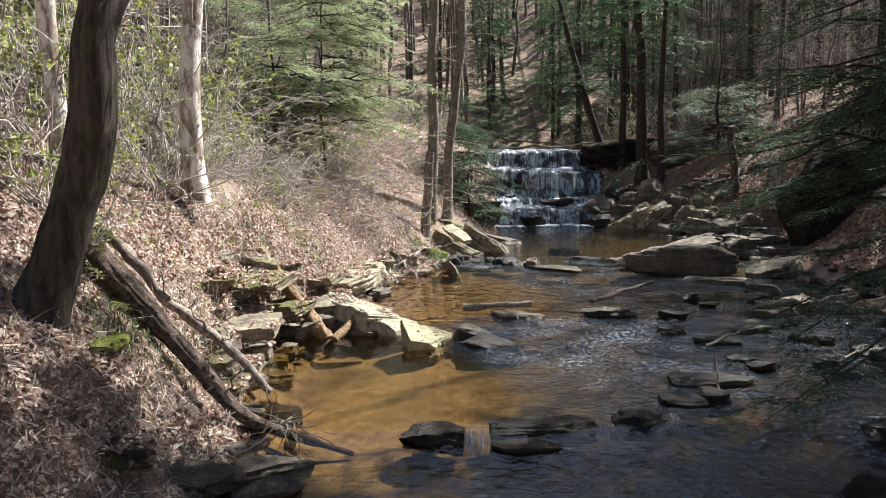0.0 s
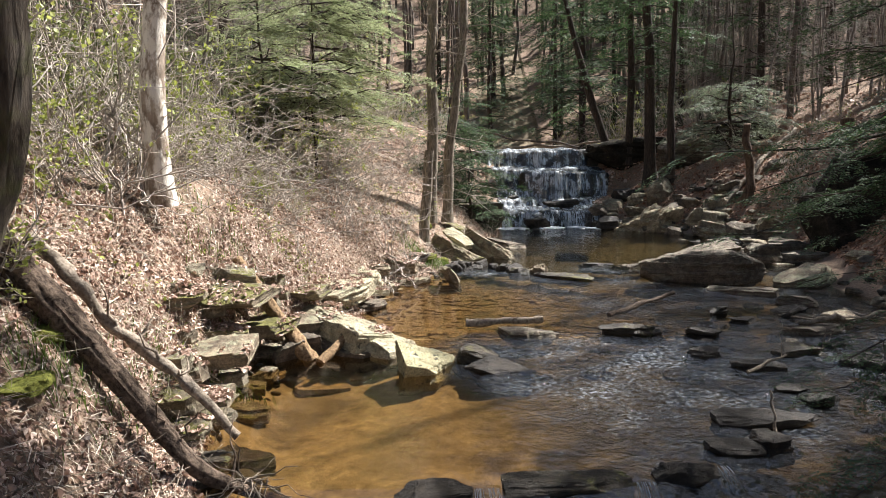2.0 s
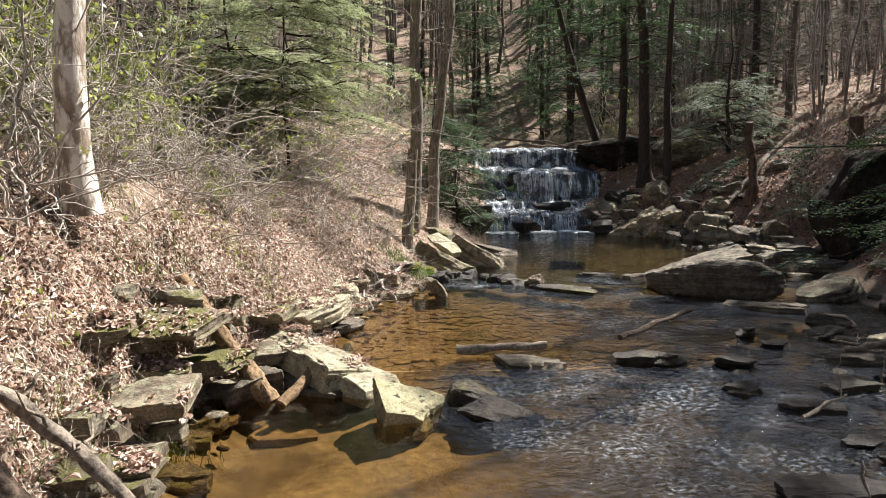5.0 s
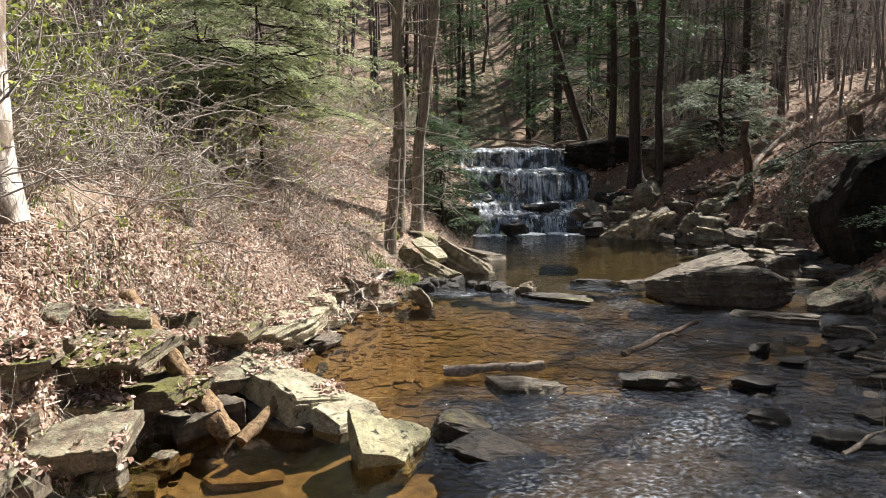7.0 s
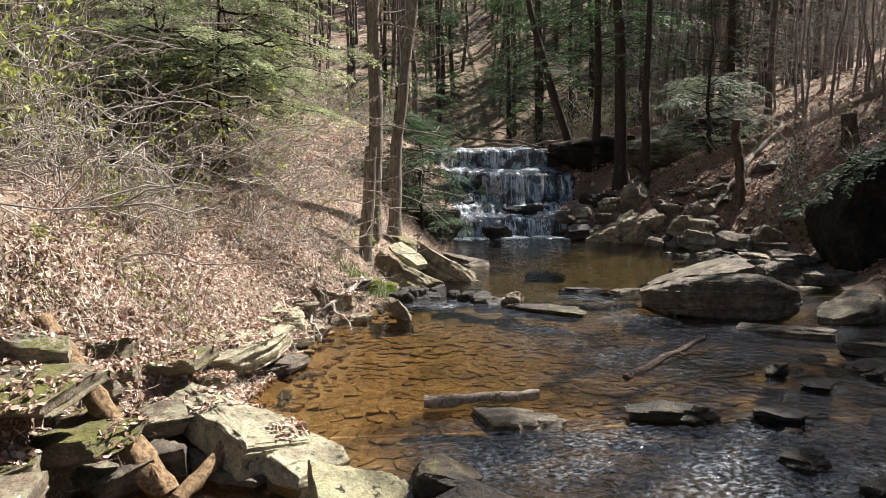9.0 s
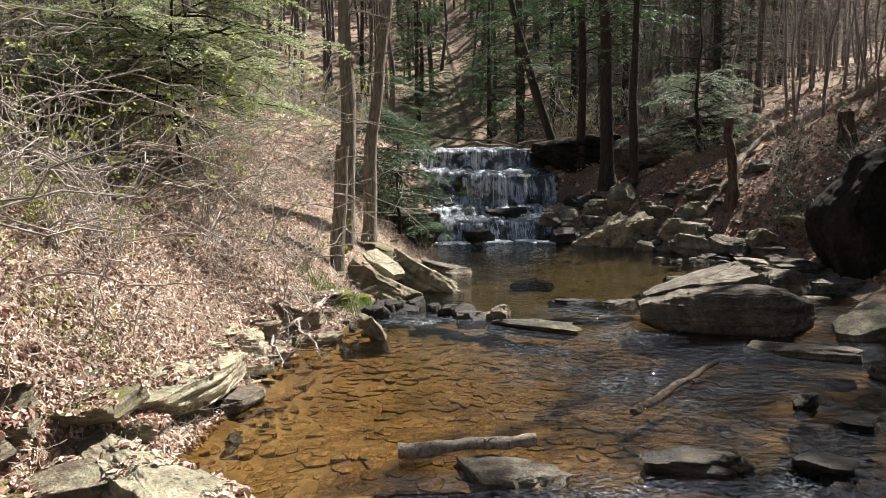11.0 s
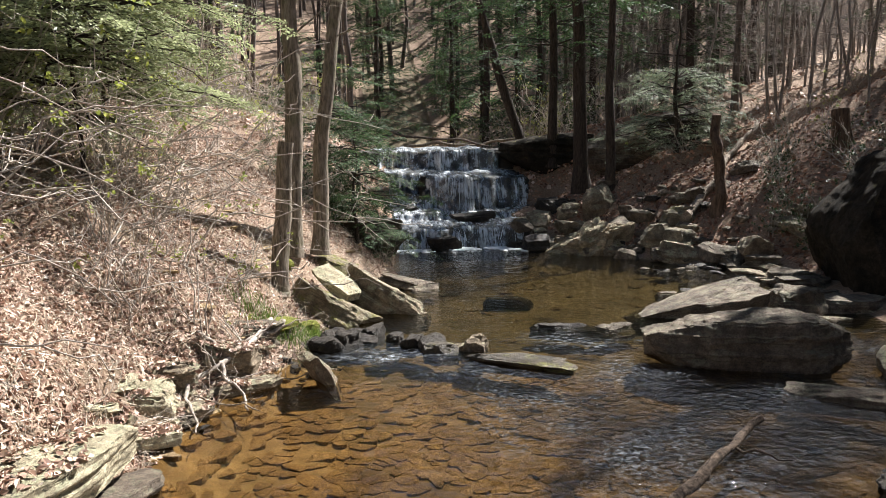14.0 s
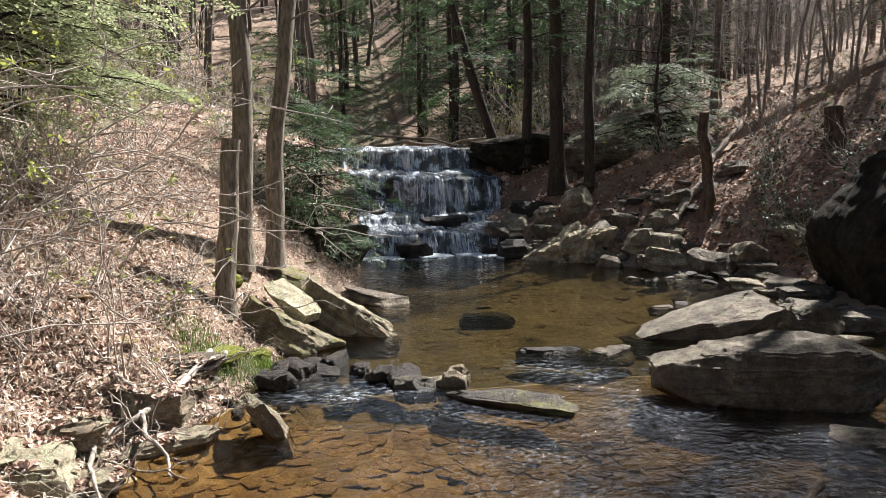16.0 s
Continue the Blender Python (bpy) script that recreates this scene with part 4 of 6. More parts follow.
def blocky(x, k, size, seed):
    """Steps of random height along x, with softened edges."""
    u = x / size + 0.35 * vnoise(np.stack([x * 2.0, x * 0, x * 0 + k], 1), seed + 1)
    i_ = np.floor(u)
    h0 = vnoise(np.stack([i_ * 7.31 + 0.5, x * 0 + k * 3.7 + 0.5, x * 0 + 0.5], 1), seed)
    h1 = vnoise(np.stack([(i_ + 1) * 7.31 + 0.5, x * 0 + k * 3.7 + 0.5, x * 0 + 0.5], 1), seed)
    f = np.clip((u - i_ - 0.7) / 0.3, 0, 1)
    return h0 * (1 - f) + h1 * f


def tier_edge(x, k, ly):
    """The broken line of a tier's lip."""
    bulge = -0.45 * np.clip(1 - ((x - 4.4) / 1.5) ** 2, 0, 1) if k == 2 else 0
    return ly + bulge + 0.28 * blocky(x, k, 0.6, 41) + 0.35 * vnoise(np.stack([x * 0.8, x * 0 + 3, x * 0 + k * 2.3], 1), 46) + 0.12 * fbm(np.stack([x * 5, x * 0, x * 0 + k], 1), 3, 43)


def fall_z(X, Y):
    """Height of the ledges below the water."""
    x, y = X.ravel(), Y.ravel()
    z = np.full(x.shape, -0.35)
    for k, (x0, x1, ly, zt, zb) in enumerate(TIERS):
        edge = tier_edge(x, k, ly)
        wide = x + 0.25 * fbm(np.stack([x * 0, y * 2, x * 0 + k], 1), 2, 48)
        run = np.clip(0.22 + 0.25 * vnoise(np.stack([x * 1.7, x * 0 + 5, x * 0 + k], 1), 44), 0.05, 0.6)
        top = zt + 0.05 * blocky(x, k + 9, 0.5, 45) + 0.13 * np.clip(y - edge, 0, 1)
        s = np.clip((y - edge + run) / run, 0, 1)
        ledge = 0.55 * s ** 0.7 + 0.45 * np.round(s * 3 + 0.3 * blocky(x, k + 30, 0.35, 50)) / 3
        foot = zb - (0.35 if k == len(TIERS) - 1 else 0.05)
        z = np.where((s > 0) & (wide > x0) & (wide < x1), np.maximum(z, foot + (top - foot) * np.clip(ledge, 0, 1)), z)
    z = z + 0.03 * fbm(np.stack([x, y, z * 2], 1) * 5, 4, 49)
    return z.reshape(X.shape)


xs, ys = np.arange(1.2, 6.5, 0.03), np.arange(22.4, 29.6, 0.022)
X, Y = np.meshgrid(xs, ys)
Zr = fall_z(X, Y)
n, m = len(xs), len(ys)
a, c = np.meshgrid(np.arange(m - 1), np.arange(n - 1), indexing="ij")
q = np.stack([a * n + c, a * n + c + 1, (a + 1) * n + c + 1, (a + 1) * n + c], -1).reshape(-1, 4)
tagged(new("rock_ledges", Geo().add(np.stack([X, Y, Zr], -1), q).mesh("rock_ledges", M_WET, True, 40)), "dark wet layered rock ledges under the waterfall", "rock ledge", kind="structure")
# the water over it: smoothed along the flow, narrower than the rock
Zs = Zr.copy()
for _ in range(9):
    Zs[1:-1] = np.maximum(Zr[1:-1], (Zs[:-2] + Zs[1:-1] + Zs[2:]) / 3)
left = np.interp(Y, [22.6, 24, 26, 27.6, 30], [1.85, 1.85, 1.95, 1.75, 1.6])
right = np.interp(Y, [22.6, 23.2, 24.4, 25.5, 26.4, 27.2, 27.7, 30], [4.85, 4.95, 5.2, 5.75, 5.9, 5.3, 5.1, 5.2])
edge_w = np.clip(np.minimum(X - left, right - X) / 0.25, -1, 1) + 0.3 * fbm(np.stack([X.ravel() * 3, Y.ravel() * 3, Zr.ravel() * 3], 1), 3, 52).reshape(X.shape)
Zw = Zs + 0.028 + 0.012 * fbm(np.stack([X.ravel() * 16, Y.ravel() * 5, Zr.ravel() * 4], 1), 3, 51).reshape(X.shape) - 0.10 * (edge_w < 0)
keep = (edge_w[:-1, :-1].ravel() > -0.15) & (Y[:-1, :-1].ravel() > 22.75)
g = Geo().add(np.stack([X, Y, Zw], -1), q[keep])
fall_part("running_water", g.mesh("running_water", M_FALLWATER))
g = Geo().add(np.stack([X, Y - 0.012, Zw + 0.006], -1), q[keep])
fall_part("water_sheet", g.mesh("water_sheet", M_SHEET), "white streaked falling water")
# separate strands and foam
g, foam = Geo(), Geo()
r = np.random.default_rng(400)
v0, f0 = CUBES[3]
nrm = v0 / np.linalg.norm(v0, axis=1)[:, None]
for k, (x0, x1, ly, zt, zb) in enumerate(TIERS):
    for _ in range(40):
        x = r.uniform(max(x0, 1.9), min(x1, (5.0, 5.9, 5.9, 3.2, 5.5, 4.7)[k]))
        one = np.array([x])
        if vnoise(np.array([[x * 2.0, k * 7.1, 0.0]]), 5)[0] < r.uniform(-0.35, 0.45):
            continue
        edge = float(tier_edge(one, k, ly)[0])
        s = np.linspace(0, 1, 8)
        end = r.uniform(0.35, 1.0)
        run = r.uniform(0.1, 0.3)
        yy = edge - 0.03 - run * s ** 0.7
        zz = zt + 0.02 - (zt - max(zb, 0.06)) * end * s ** 1.4
        xx = x + r.normal(0, 0.05) * s
        wd = r.uniform(0.002, 0.006) * (0.5 + s)
        v = np.stack([np.stack([xx - wd, yy, zz], 1), np.stack([xx, yy - 0.5 * wd, zz], 1), np.stack([xx + wd, yy, zz], 1)], 1).reshape(-1, 3)
        g.add(v, [(i_ * 3 + j_, i_ * 3 + j_ + 1, i_ * 3 + j_ + 4, i_ * 3 + j_ + 3) for i_ in range(7) for j_ in (0, 1)])
        for _ in range(80 if k == 5 else 3):
            sz = r.uniform(0.01, 0.05)
            foam.add(nrm * (sz * r.uniform(1, 3), sz * r.uniform(1, 2), sz * 0.5) + (x + r.normal(0, 0.1), edge - run - abs(r.normal(0.02, 0.22 if k == 5 else 0.12)), max(zb, 0.07) + 0.03), f0)
tagged(fall_part("spray", g.mesh("spray", M_FOAM)), kind="stuff")
tagged(fall_part("foam", foam.mesh("foam", M_FOAM)), kind="stuff")
for k, (x, y, z, L, W, H) in enumerate([(3.05, 26.05, 1.2, 0.55, 0.5, 0.62), (4.0, 24.25, 0.42, 1.15, 0.6, 0.44), (2.95, 22.85, -0.05, 0.75, 0.5, 0.46), (2.45, 24.95, 0.72, 0.45, 0.4, 0.3), (4.75, 22.75, -0.05, 0.55, 0.4, 0.34), (5.6, 23.5, 0.1, 0.9, 0.9, 0.62), (6.2, 24.4, 0.3, 0.9, 1.1, 0.9), (5.25, 22.45, -0.1, 0.8, 0.55, 0.45)]):
    block("rock", "black wet rock jutting from the waterfall", (x, y, z), (L, W, H), 8 * k, (3, -4), 320 + k, M_WET, "waterfall rocks", chips=6, rough=0.08)

# ---- logs and fallen branches ----
def log(name, label, a, b, r0, r1, mat, wob=0.02, stubs=0, seed=0, sides=14, group="", via=()):
    a, b = np.array(a, float), np.array(b, float)
    base = thing(name, label, "log" if r0 > 0.045 else "branch", tuple(a), group)
    n = max(8, int(np.linalg.norm(b - a) / 0.06))
    pts = bend((0, 0, 0), b - a, n, 0, wob, seed)
    if via:
        knots = np.array([a, *via, b]) - a
        along = np.concatenate([[0], np.cumsum(np.linalg.norm(np.diff(knots, axis=0), axis=1))])
        s = np.linspace(0, along[-1], n)
        pts = np.stack([np.interp(s, along, knots[:, c_]) for c_ in range(3)], 1)
        for _ in range(3):
            pts[1:-1] = (pts[:-2] + 2 * pts[1:-1] + pts[2:]) / 4
    g = tube(Geo(), pts, np.linspace(r0, r1, n), sides, 0.35 if r0 < 0.1 else 0.2, seed, 0.12 if r0 < 0.1 else 0.24)
    part("trunk" if r0 > 0.045 else "stem", g.mesh("trunk", mat, True, 50), base)
    r = np.random.default_rng(seed)
    for s in range(stubs):
        t = r.uniform(0.3, 0.95)
        p = pts[int(t * (n - 1))]
        d = r.normal(size=3)
        d[2] = abs(d[2])
        d /= np.linalg.norm(d)
        ln = r.uniform(0.15, 0.5)
        part("twig", tube(Geo(), bend(p, p + d * ln, 6, 0, 0.02, s + seed), np.linspace(min(0.02, r1 * 0.5), 0.004, 6), 5).mesh("twig", mat), base)
    return base


log("fallen_log", "big weathered fallen log leaning down the bank into the water", (-3.1, 5.7, 1.62), (-0.72, 5.22, -0.2), 0.125, 0.02, M_LOG, 0.0, 5, 1, 48, via=((-2.3, 5.5, 0.82), (-1.6, 5.3, 0.08), (-1.25, 5.26, -0.04)))
log("fallen_log", "thin dead log lying down the bank", (-2.95, 5.95, 1.55), (-1.5, 5.85, 0.1), 0.05, 0.035, M_DEAD, 0.04, 5, 2)
log("fallen_log", "short orange rotten log lying against the slabs", (-2.28, 8.64, 1.02), (-1.4, 8.2, -0.02), 0.065, 0.09, M_ROT, 0.01, 0, 3, 24)
log("fallen_log", "broken stub of a log under the slab", (-1.05, 8.5, 0.2), (-1.3, 8.08, 0.0), 0.045, 0.055, M_ROT, 0.0, 0, 4)
log("fallen_log", "short driftwood log resting on a wet slab", (0.26, 9.42, 0.1), (1.2, 9.4, 0.14), 0.05, 0.042, M_DEAD, 0.008, 1, 5)
log("fallen_branch", "dead branch lying across the shallow stream", (2.18, 10.13, 0.02), (3.32, 11.0, 0.15), 0.036, 0.027, M_LOG, 0.012, 1, 6)
log("fallen_branch", "stick leaning from the wet stones", (2.36, 5.85, 0.05), (2.38, 6.0, 0.33), 0.012, 0.008, M_DEAD, 0.01, 0, 8)
log("fallen_branch", "pale stick lying over the riffle stones", (4.1, 9.0, 0.16), (5.6, 9.3, 0.2), 0.03, 0.02, M_DEAD, 0.04, 2, 9)
log("fallen_log", "pale dead log lying down the leafy slope", (7.7, 20.2, 0.95), (10.75, 22.5, 3.05), 0.09, 0.06, M_DEAD, 0.07, 2, 10)
log("fallen_log", "dark log across the creek above the falls", (2.0, 31.0, 2.72), (8.0, 30.0, 3.0), 0.06, 0.04, M_BARK, 0.08, 3, 11)
log("fallen_log", "thin log lying above the falls", (1.6, 33.0, 3.6), (5.6, 29.4, 2.72), 0.045, 0.03, M_FARBARK, 0.08, 3, 12)
log("fallen_branch", "bleached forked branch lying at the water's edge", (-0.95, 12.75, 0.12), (-0.25, 13.95, 0.42), 0.028, 0.018, M_TWIG, 0.05, 6, 13)
log("fallen_branch", "thin branch trailing in the water", (-1.2, 12.7, 0.18), (0.3, 13.2, 0.06), 0.012, 0.006, M_DEAD, 0.05, 5, 14)
log("fallen_branch", "thin branch trailing in the water", (-0.9, 12.4, 0.14), (-0.35, 12.15, 0.06), 0.010, 0.005, M_DEAD, 0.03, 3, 15)
log("fallen_branch", "thin grey branch on the leaf litter", (-1.9, 12.4, 0.75), (-0.9, 13.1, 0.2), 0.012, 0.006, M_DEAD, 0.05, 5, 16)

log("fallen_branch", "bleached bent branch lying on the bank stones", (-0.39, 14.03, 0.42), (-1.0, 12.5, 0.2), 0.03, 0.018, M_TWIG, 0.04, 7, 17, via=((-0.5, 13.4, 0.36), (-0.7, 12.86, 0.3)))
log("fallen_branch", "bleached forked twig reaching into the water", (-0.75, 12.85, 0.3), (-0.45, 12.2, 0.06), 0.02, 0.008, M_TWIG, 0.03, 4, 18)
log("fallen_branch", "bleached forked twig reaching into the water", (-0.98, 12.5, 0.22), (-0.78, 11.75, 0.06), 0.018, 0.007, M_TWIG, 0.03, 4, 19)
log("fallen_branch", "thin bleached branch rising from the bank", (-0.7, 12.9, 0.3), (-1.7, 14.0, 1.15), 0.018, 0.008, M_TWIG, 0.05, 6, 20)

for k, (a, b, r0) in enumerate([((5.01, 9.69, 0.12), (5.35, 8.59, 0.16), 0.026),
                              ((2.86, 7.47, 0.03), (3.31, 7.65, 0.14), 0.018),
                              ((4.0, 8.26, 0.02), (4.04, 8.29, 0.24), 0.012),
                              ((3.41, 6.52, 0.0), (3.4, 6.55, 0.13), 0.01),
                              ((3.95, 6.82, 0.02), (4.32, 6.94, 0.15), 0.014),
                              ((4.35, 9.63, 0.08), (4.63, 9.06, 0.1), 0.012)]):
    log("fallen_branch", "bleached stick caught on the riffle stones", a, b, r0, r0 * 0.6, M_DEAD, 0.008, 1, 30 + k, 8, "caught sticks")

# ---- trees ----
def limb_set(g, pts, radii, count, r, lo=0.35, length=(0.8, 2.2), up=0.35, thin=0.13, twigs=4):
    """Bare limbs with twigs on a trunk; returns the limb ends."""
    ends = []
    n = len(pts)
    for _ in range(count):
        t = r.uniform(lo, 0.98)
        k_ = int(t * (n - 1))
        p = pts[k_]
        az = r.uniform(0, 6.283)
        ln = r.uniform(*length) * (1.15 - t * 0.6)
        d = np.array([math.cos(az), math.sin(az), r.normal(up, 0.25)])
        q = bend(p, p + d * ln, 7, r.uniform(-0.15, 0.1) * ln, 0.05 * ln, int(r.integers(1e6)))
        rad = max(0.006, radii[k_] * thin)
        tube(g, q[::2], np.linspace(rad, 0.004, 4), 4)
        for _ in range(twigs):
            s = q[int(r.integers(2, 7))]
            d2 = d * r.uniform(0.3, 0.8) + r.normal(0, 0.5, 3)
            e = s + d2 / np.linalg.norm(d2) * ln * r.uniform(0.2, 0.45)
            tube(g, bend(s, e, 4, 0, 0.03 * ln, int(r.integers(1e6))), np.linspace(max(0.003, rad * 0.35), 0.002, 4), 3)
            ends.append(e)
    return ends


def bare_tree(label, base, top, r0, r1, mat, seed, limbs=14, wob=0.06, flare=1.5, limb_lo=0.35, length=(0.8, 2.2), name="tree", split=True):
    base, top = np.array(base, float), np.array(top, float)
    ob = thing(name, label, "tree", tuple(base))
    n = max(16, int(np.linalg.norm(top - base) / 0.22))
    pts = bend((0, 0, -0.15), top - base, n, 0, wob, seed)
    s = np.linspace(0, 1, n)
    rad = r0 + (r1 - r0) * s
    rad = rad * (1 + (flare - 1) * np.exp(-(pts[:, 2] + 0.15) / 0.22))
    part("trunk", tube(Geo(), pts, rad, 32 if split else 8, 0.13, seed, 0.35 if mat in (M_RIDGED, M_SNAG) else 0.1 if split else 0).mesh("trunk", mat), ob)
    if limbs:
        r = np.random.default_rng(seed)
        if split:
            for _ in range(limbs):
                k_ = int(r.uniform(limb_lo, 0.98) * (n - 1))
                az, ln = r.uniform(0, 6.283), r.uniform(*length) * (1.15 - 0.6 * k_ / n)
                d = np.array([math.cos(az), math.sin(az), r.normal(0.35, 0.25)])
                q = bend(pts[k_], pts[k_] + d * ln, 9, r.uniform(-0.15, 0.1) * ln, 0.05 * ln, int(r.integers(1e6)))
                lr = max(0.008, rad[k_] * 0.15)
                limb = part("limb", tube(Geo(), q, np.linspace(lr, 0.004, 9), 5).mesh("limb", mat), ob)
                for _ in range(5):
                    s0 = q[int(r.integers(2, 9))]
                    d2 = d * r.uniform(0.3, 0.8) + r.normal(0, 0.5, 3)
                    e = s0 + d2 / np.linalg.norm(d2) * ln * r.uniform(0.2, 0.45)
                    part("twig", tube(Geo(), bend(s0, e, 5, 0, 0.04 * ln, int(r.integers(1e6))), np.linspace(max(0.0035, lr * 0.4), 0.0025, 5), 4).mesh("twig", mat), limb)
        else:
            g = Geo()
            limb_set(g, pts, rad, limbs, r, limb_lo, length)
            tagged(part("branchwork", g.mesh("branchwork", mat), ob), kind="stuff")
    return ob


def spray(length, r, needle=0.05, gap=0.045, droop=0.25, pitch=0.075):
    """A flat hemlock spray along +x: blades set on side twigs. Returns the wood and the blades' corners."""
    wood = Geo()
    n = 8
    ax = bend((0, 0, 0), (length, 0, -droop * length), n, -0.08 * length, 0.02 * length, int(r.integers(1e6)))
    tube(wood, ax[[0, 3, 7]], (0.009 * length, 0.005 * length, 0.002), 3)
    q, ang_, lean, size = [], [], [], []
    steps = int(length / pitch)
    for s_ in range(2, steps + 1):
        t = min(0.999, s_ / steps)
        k_ = int(t * (n - 1))
        p = ax[k_] + (ax[k_ + 1] - ax[k_]) * (t * (n - 1) - k_)
        for side in (-1, 1):
            ln = length * 0.42 * (1 - t) ** 0.7 * r.uniform(0.6, 1.15) + 0.06
            ang = side * r.uniform(0.75, 1.1)
            d = np.array([math.cos(ang), math.sin(ang), -0.2 + r.normal(0, 0.12)])
            m = max(2, int(ln / gap))
            for b_ in range(m):
                at = p + d * ln * (b_ + 0.6) / m - np.array([0, 0, 0.12 * ln * ((b_ + 1) / m) ** 2])
                for sd in (-1, 1):
                    q.append(at)
                    ang_.append(ang + sd * r.uniform(0.5, 1.0))
                    lean.append(r.normal(-0.12, 0.22))
                    size.append(needle * r.uniform(0.7, 1.3))
    q, ang_, lean, ln = np.array(q), np.array(ang_), np.array(lean), np.array(size)[:, None]
    d = np.stack([np.cos(ang_), np.sin(ang_), lean], 1)
    side = np.cross(d, [0, 0, 1.0])
    side /= np.linalg.norm(side, axis=1)[:, None] + 1e-9
    side[:, 2] += r.normal(0, 0.3, len(side))
    w = ln * 0.23
    return wood, np.stack([q, q + d * ln * 0.5 + side * w, q + d * ln, q + d * ln * 0.5 - side * w], 1)


COARSE = [spray(1.0, np.random.default_rng(500 + k), 0.16, 0.13, pitch=0.19) for k in range(4)]
MID = [spray(1.0, np.random.default_rng(505 + k), 0.08, 0.065, pitch=0.10) for k in range(4)]
FINE = [spray(1.0, np.random.default_rng(510 + k), 0.055, 0.045, pitch=0.08) for k in range(4)]


def boughs(places, templates, seed=0):
    """Places: (position, azimuth, pitch, length). Wood and needles."""
    r = np.random.default_rng(seed)
    wood, leaf = Geo(), Geo()
    for p, az, pitch, ln in places:
        w, v = templates[int(r.integers(len(templates)))]
        m = (np.array(Euler((r.normal(0, 0.25), -pitch, az), "XYZ").to_matrix()) * ln).T
        for vv, ff in zip(w.v, w.f):
            wood.add(vv @ m + p, ff - ff.min())
        q = v.reshape(-1, 3) @ m + p
        leaf.add(q, np.arange(len(q)).reshape(-1, 4))
    return wood, leaf


def hemlock(label, base, height, r0, seed, mat=None, lo=0.15, reach=2.2, count=70, lean=(0, 0), templates=None, az_range=(0, 6.283), hi=0.99, step=0.38, size=(0.45, 0.85)):
    """An evergreen: a straight trunk, drooping limbs, and flat sprays along each limb."""
    r = np.random.default_rng(seed)
    ob = thing("hemlock_tree", label, "tree", tuple(base))
    n = 24
    pts = bend((0, 0, -0.2), (lean[0], lean[1], height), n, 0, 0.05, seed)
    s = np.linspace(0, 1, n)
    part("trunk", tube(Geo(), pts, (r0 * (1 - 0.9 * s)) * (1 + 0.5 * np.exp(-s * height / 0.25)), 12, 0.12, seed).mesh("trunk", M_DARKBARK), ob)
    wood, places = Geo(), []
    for _ in range(count):
        t = r.uniform(lo, hi)
        p = pts[int(t * (n - 1))]
        az = r.uniform(*az_range)
        ln = reach * (1 - t) ** 0.6 * r.uniform(0.55, 1.1) + 0.25
        e = p + np.array([math.cos(az) * ln, math.sin(az) * ln, ln * r.normal(-0.08, 0.16)])
        path = bend(p, e, 7, -0.07 * ln, 0.03 * ln, int(r.integers(1e6)))
        tube(wood, path, np.linspace(0.007 + 0.008 * ln, 0.003, 7), 4)
        steps = max(1, int(ln * 0.8 / step))
        for u in range(steps + 1):
            f = 1 - 0.78 * u / max(1, steps) if steps > 1 else 1 - 0.5 * u
            q = path[0] + (path[-1] - path[0]) * f
            k_ = min(5, int(f * 6))
            q = path[k_] + (path[k_ + 1] - path[k_]) * min(1, f * 6 - k_)
            for sd in ((0,) if u == 0 else (-1, 1)):
                places.append((q, az + sd * r.uniform(0.5, 1.0), r.normal(-0.02, 0.15), min(ln, r.uniform(*size) * (0.7 + 0.3 * (1 - f)))))
    w, l = boughs(places, templates or COARSE, seed)
    for vv, ff in zip(w.v, w.f):
        wood.add(vv, ff - ff.min())
    tagged(part("branchwork", wood.mesh("branchwork", M_DARKBARK), ob), kind="stuff")
    part("crown", l.mesh("crown", mat or M_HEMLOCK, False), ob)
    return ob


# trees by the water
bare_tree("dark leaning tree with ridged bark on the near bank", (-2.86, 4.75, 0.85), (-1.98, 4.85, 3.9), 0.15, 0.13, M_RIDGED, 21, limbs=5, wob=0.05, flare=1.9, limb_lo=0.8)
bare_tree("pale slender tree behind the leaning tree", (-3.55, 6.5, 1.9), (-3.3, 6.6, 9.5), 0.09, 0.05, M_PALEBARK, 22, limbs=14, limb_lo=0.5)
bare_tree("pale tree with peeling bark on the sunny bank", (-2.78, 7.95, 1.8), (-2.55, 8.1, 11.0), 0.12, 0.07, M_PALEBARK, 23, limbs=16, flare=1.35, limb_lo=0.45)
bare_tree("broken grey-brown tree stub among mossy slabs", (-0.4, 15.5, 0.45), (-0.25, 15.5, 2.35), 0.105, 0.09, M_BARK, 24, limbs=0, wob=0.01, name="tree_stub")
bare_tree("tall straight grey-brown tree behind the stub", (-0.28, 16.5, 0.95), (0.1, 16.6, 11.0), 0.125, 0.07, M_BARK, 25, limbs=18, limb_lo=0.25)
bare_tree("tall grey tree leaning slightly over the slabs", (0.1, 17.0, 0.9), (0.95, 17.2, 11.0), 0.11, 0.06, M_BARK, 26, limbs=18, limb_lo=0.25)
bare_tree("dead broken snag with a flared foot on the slope", (8.36, 20.0, 1.1), (8.2, 20.0, 3.05), 0.115, 0.085, M_SNAG, 27, limbs=3, flare=2.1, limb_lo=0.6, length=(0.3, 0.8), name="tree_snag")
bare_tree("dark rotten tree stump on the leafy slope", (10.55, 19.3, 2.5), (10.48, 19.3, 3.1), 0.16, 0.15, M_SNAG, 28, limbs=0, wob=0.01, name="tree_stump")
hemlock("tall dark hemlock beside the waterfall", (7.0, 24.5, 1.5), 14, 0.21, 31, lo=0.3, hi=0.52, reach=3.0, count=20, lean=(-0.6, 0))
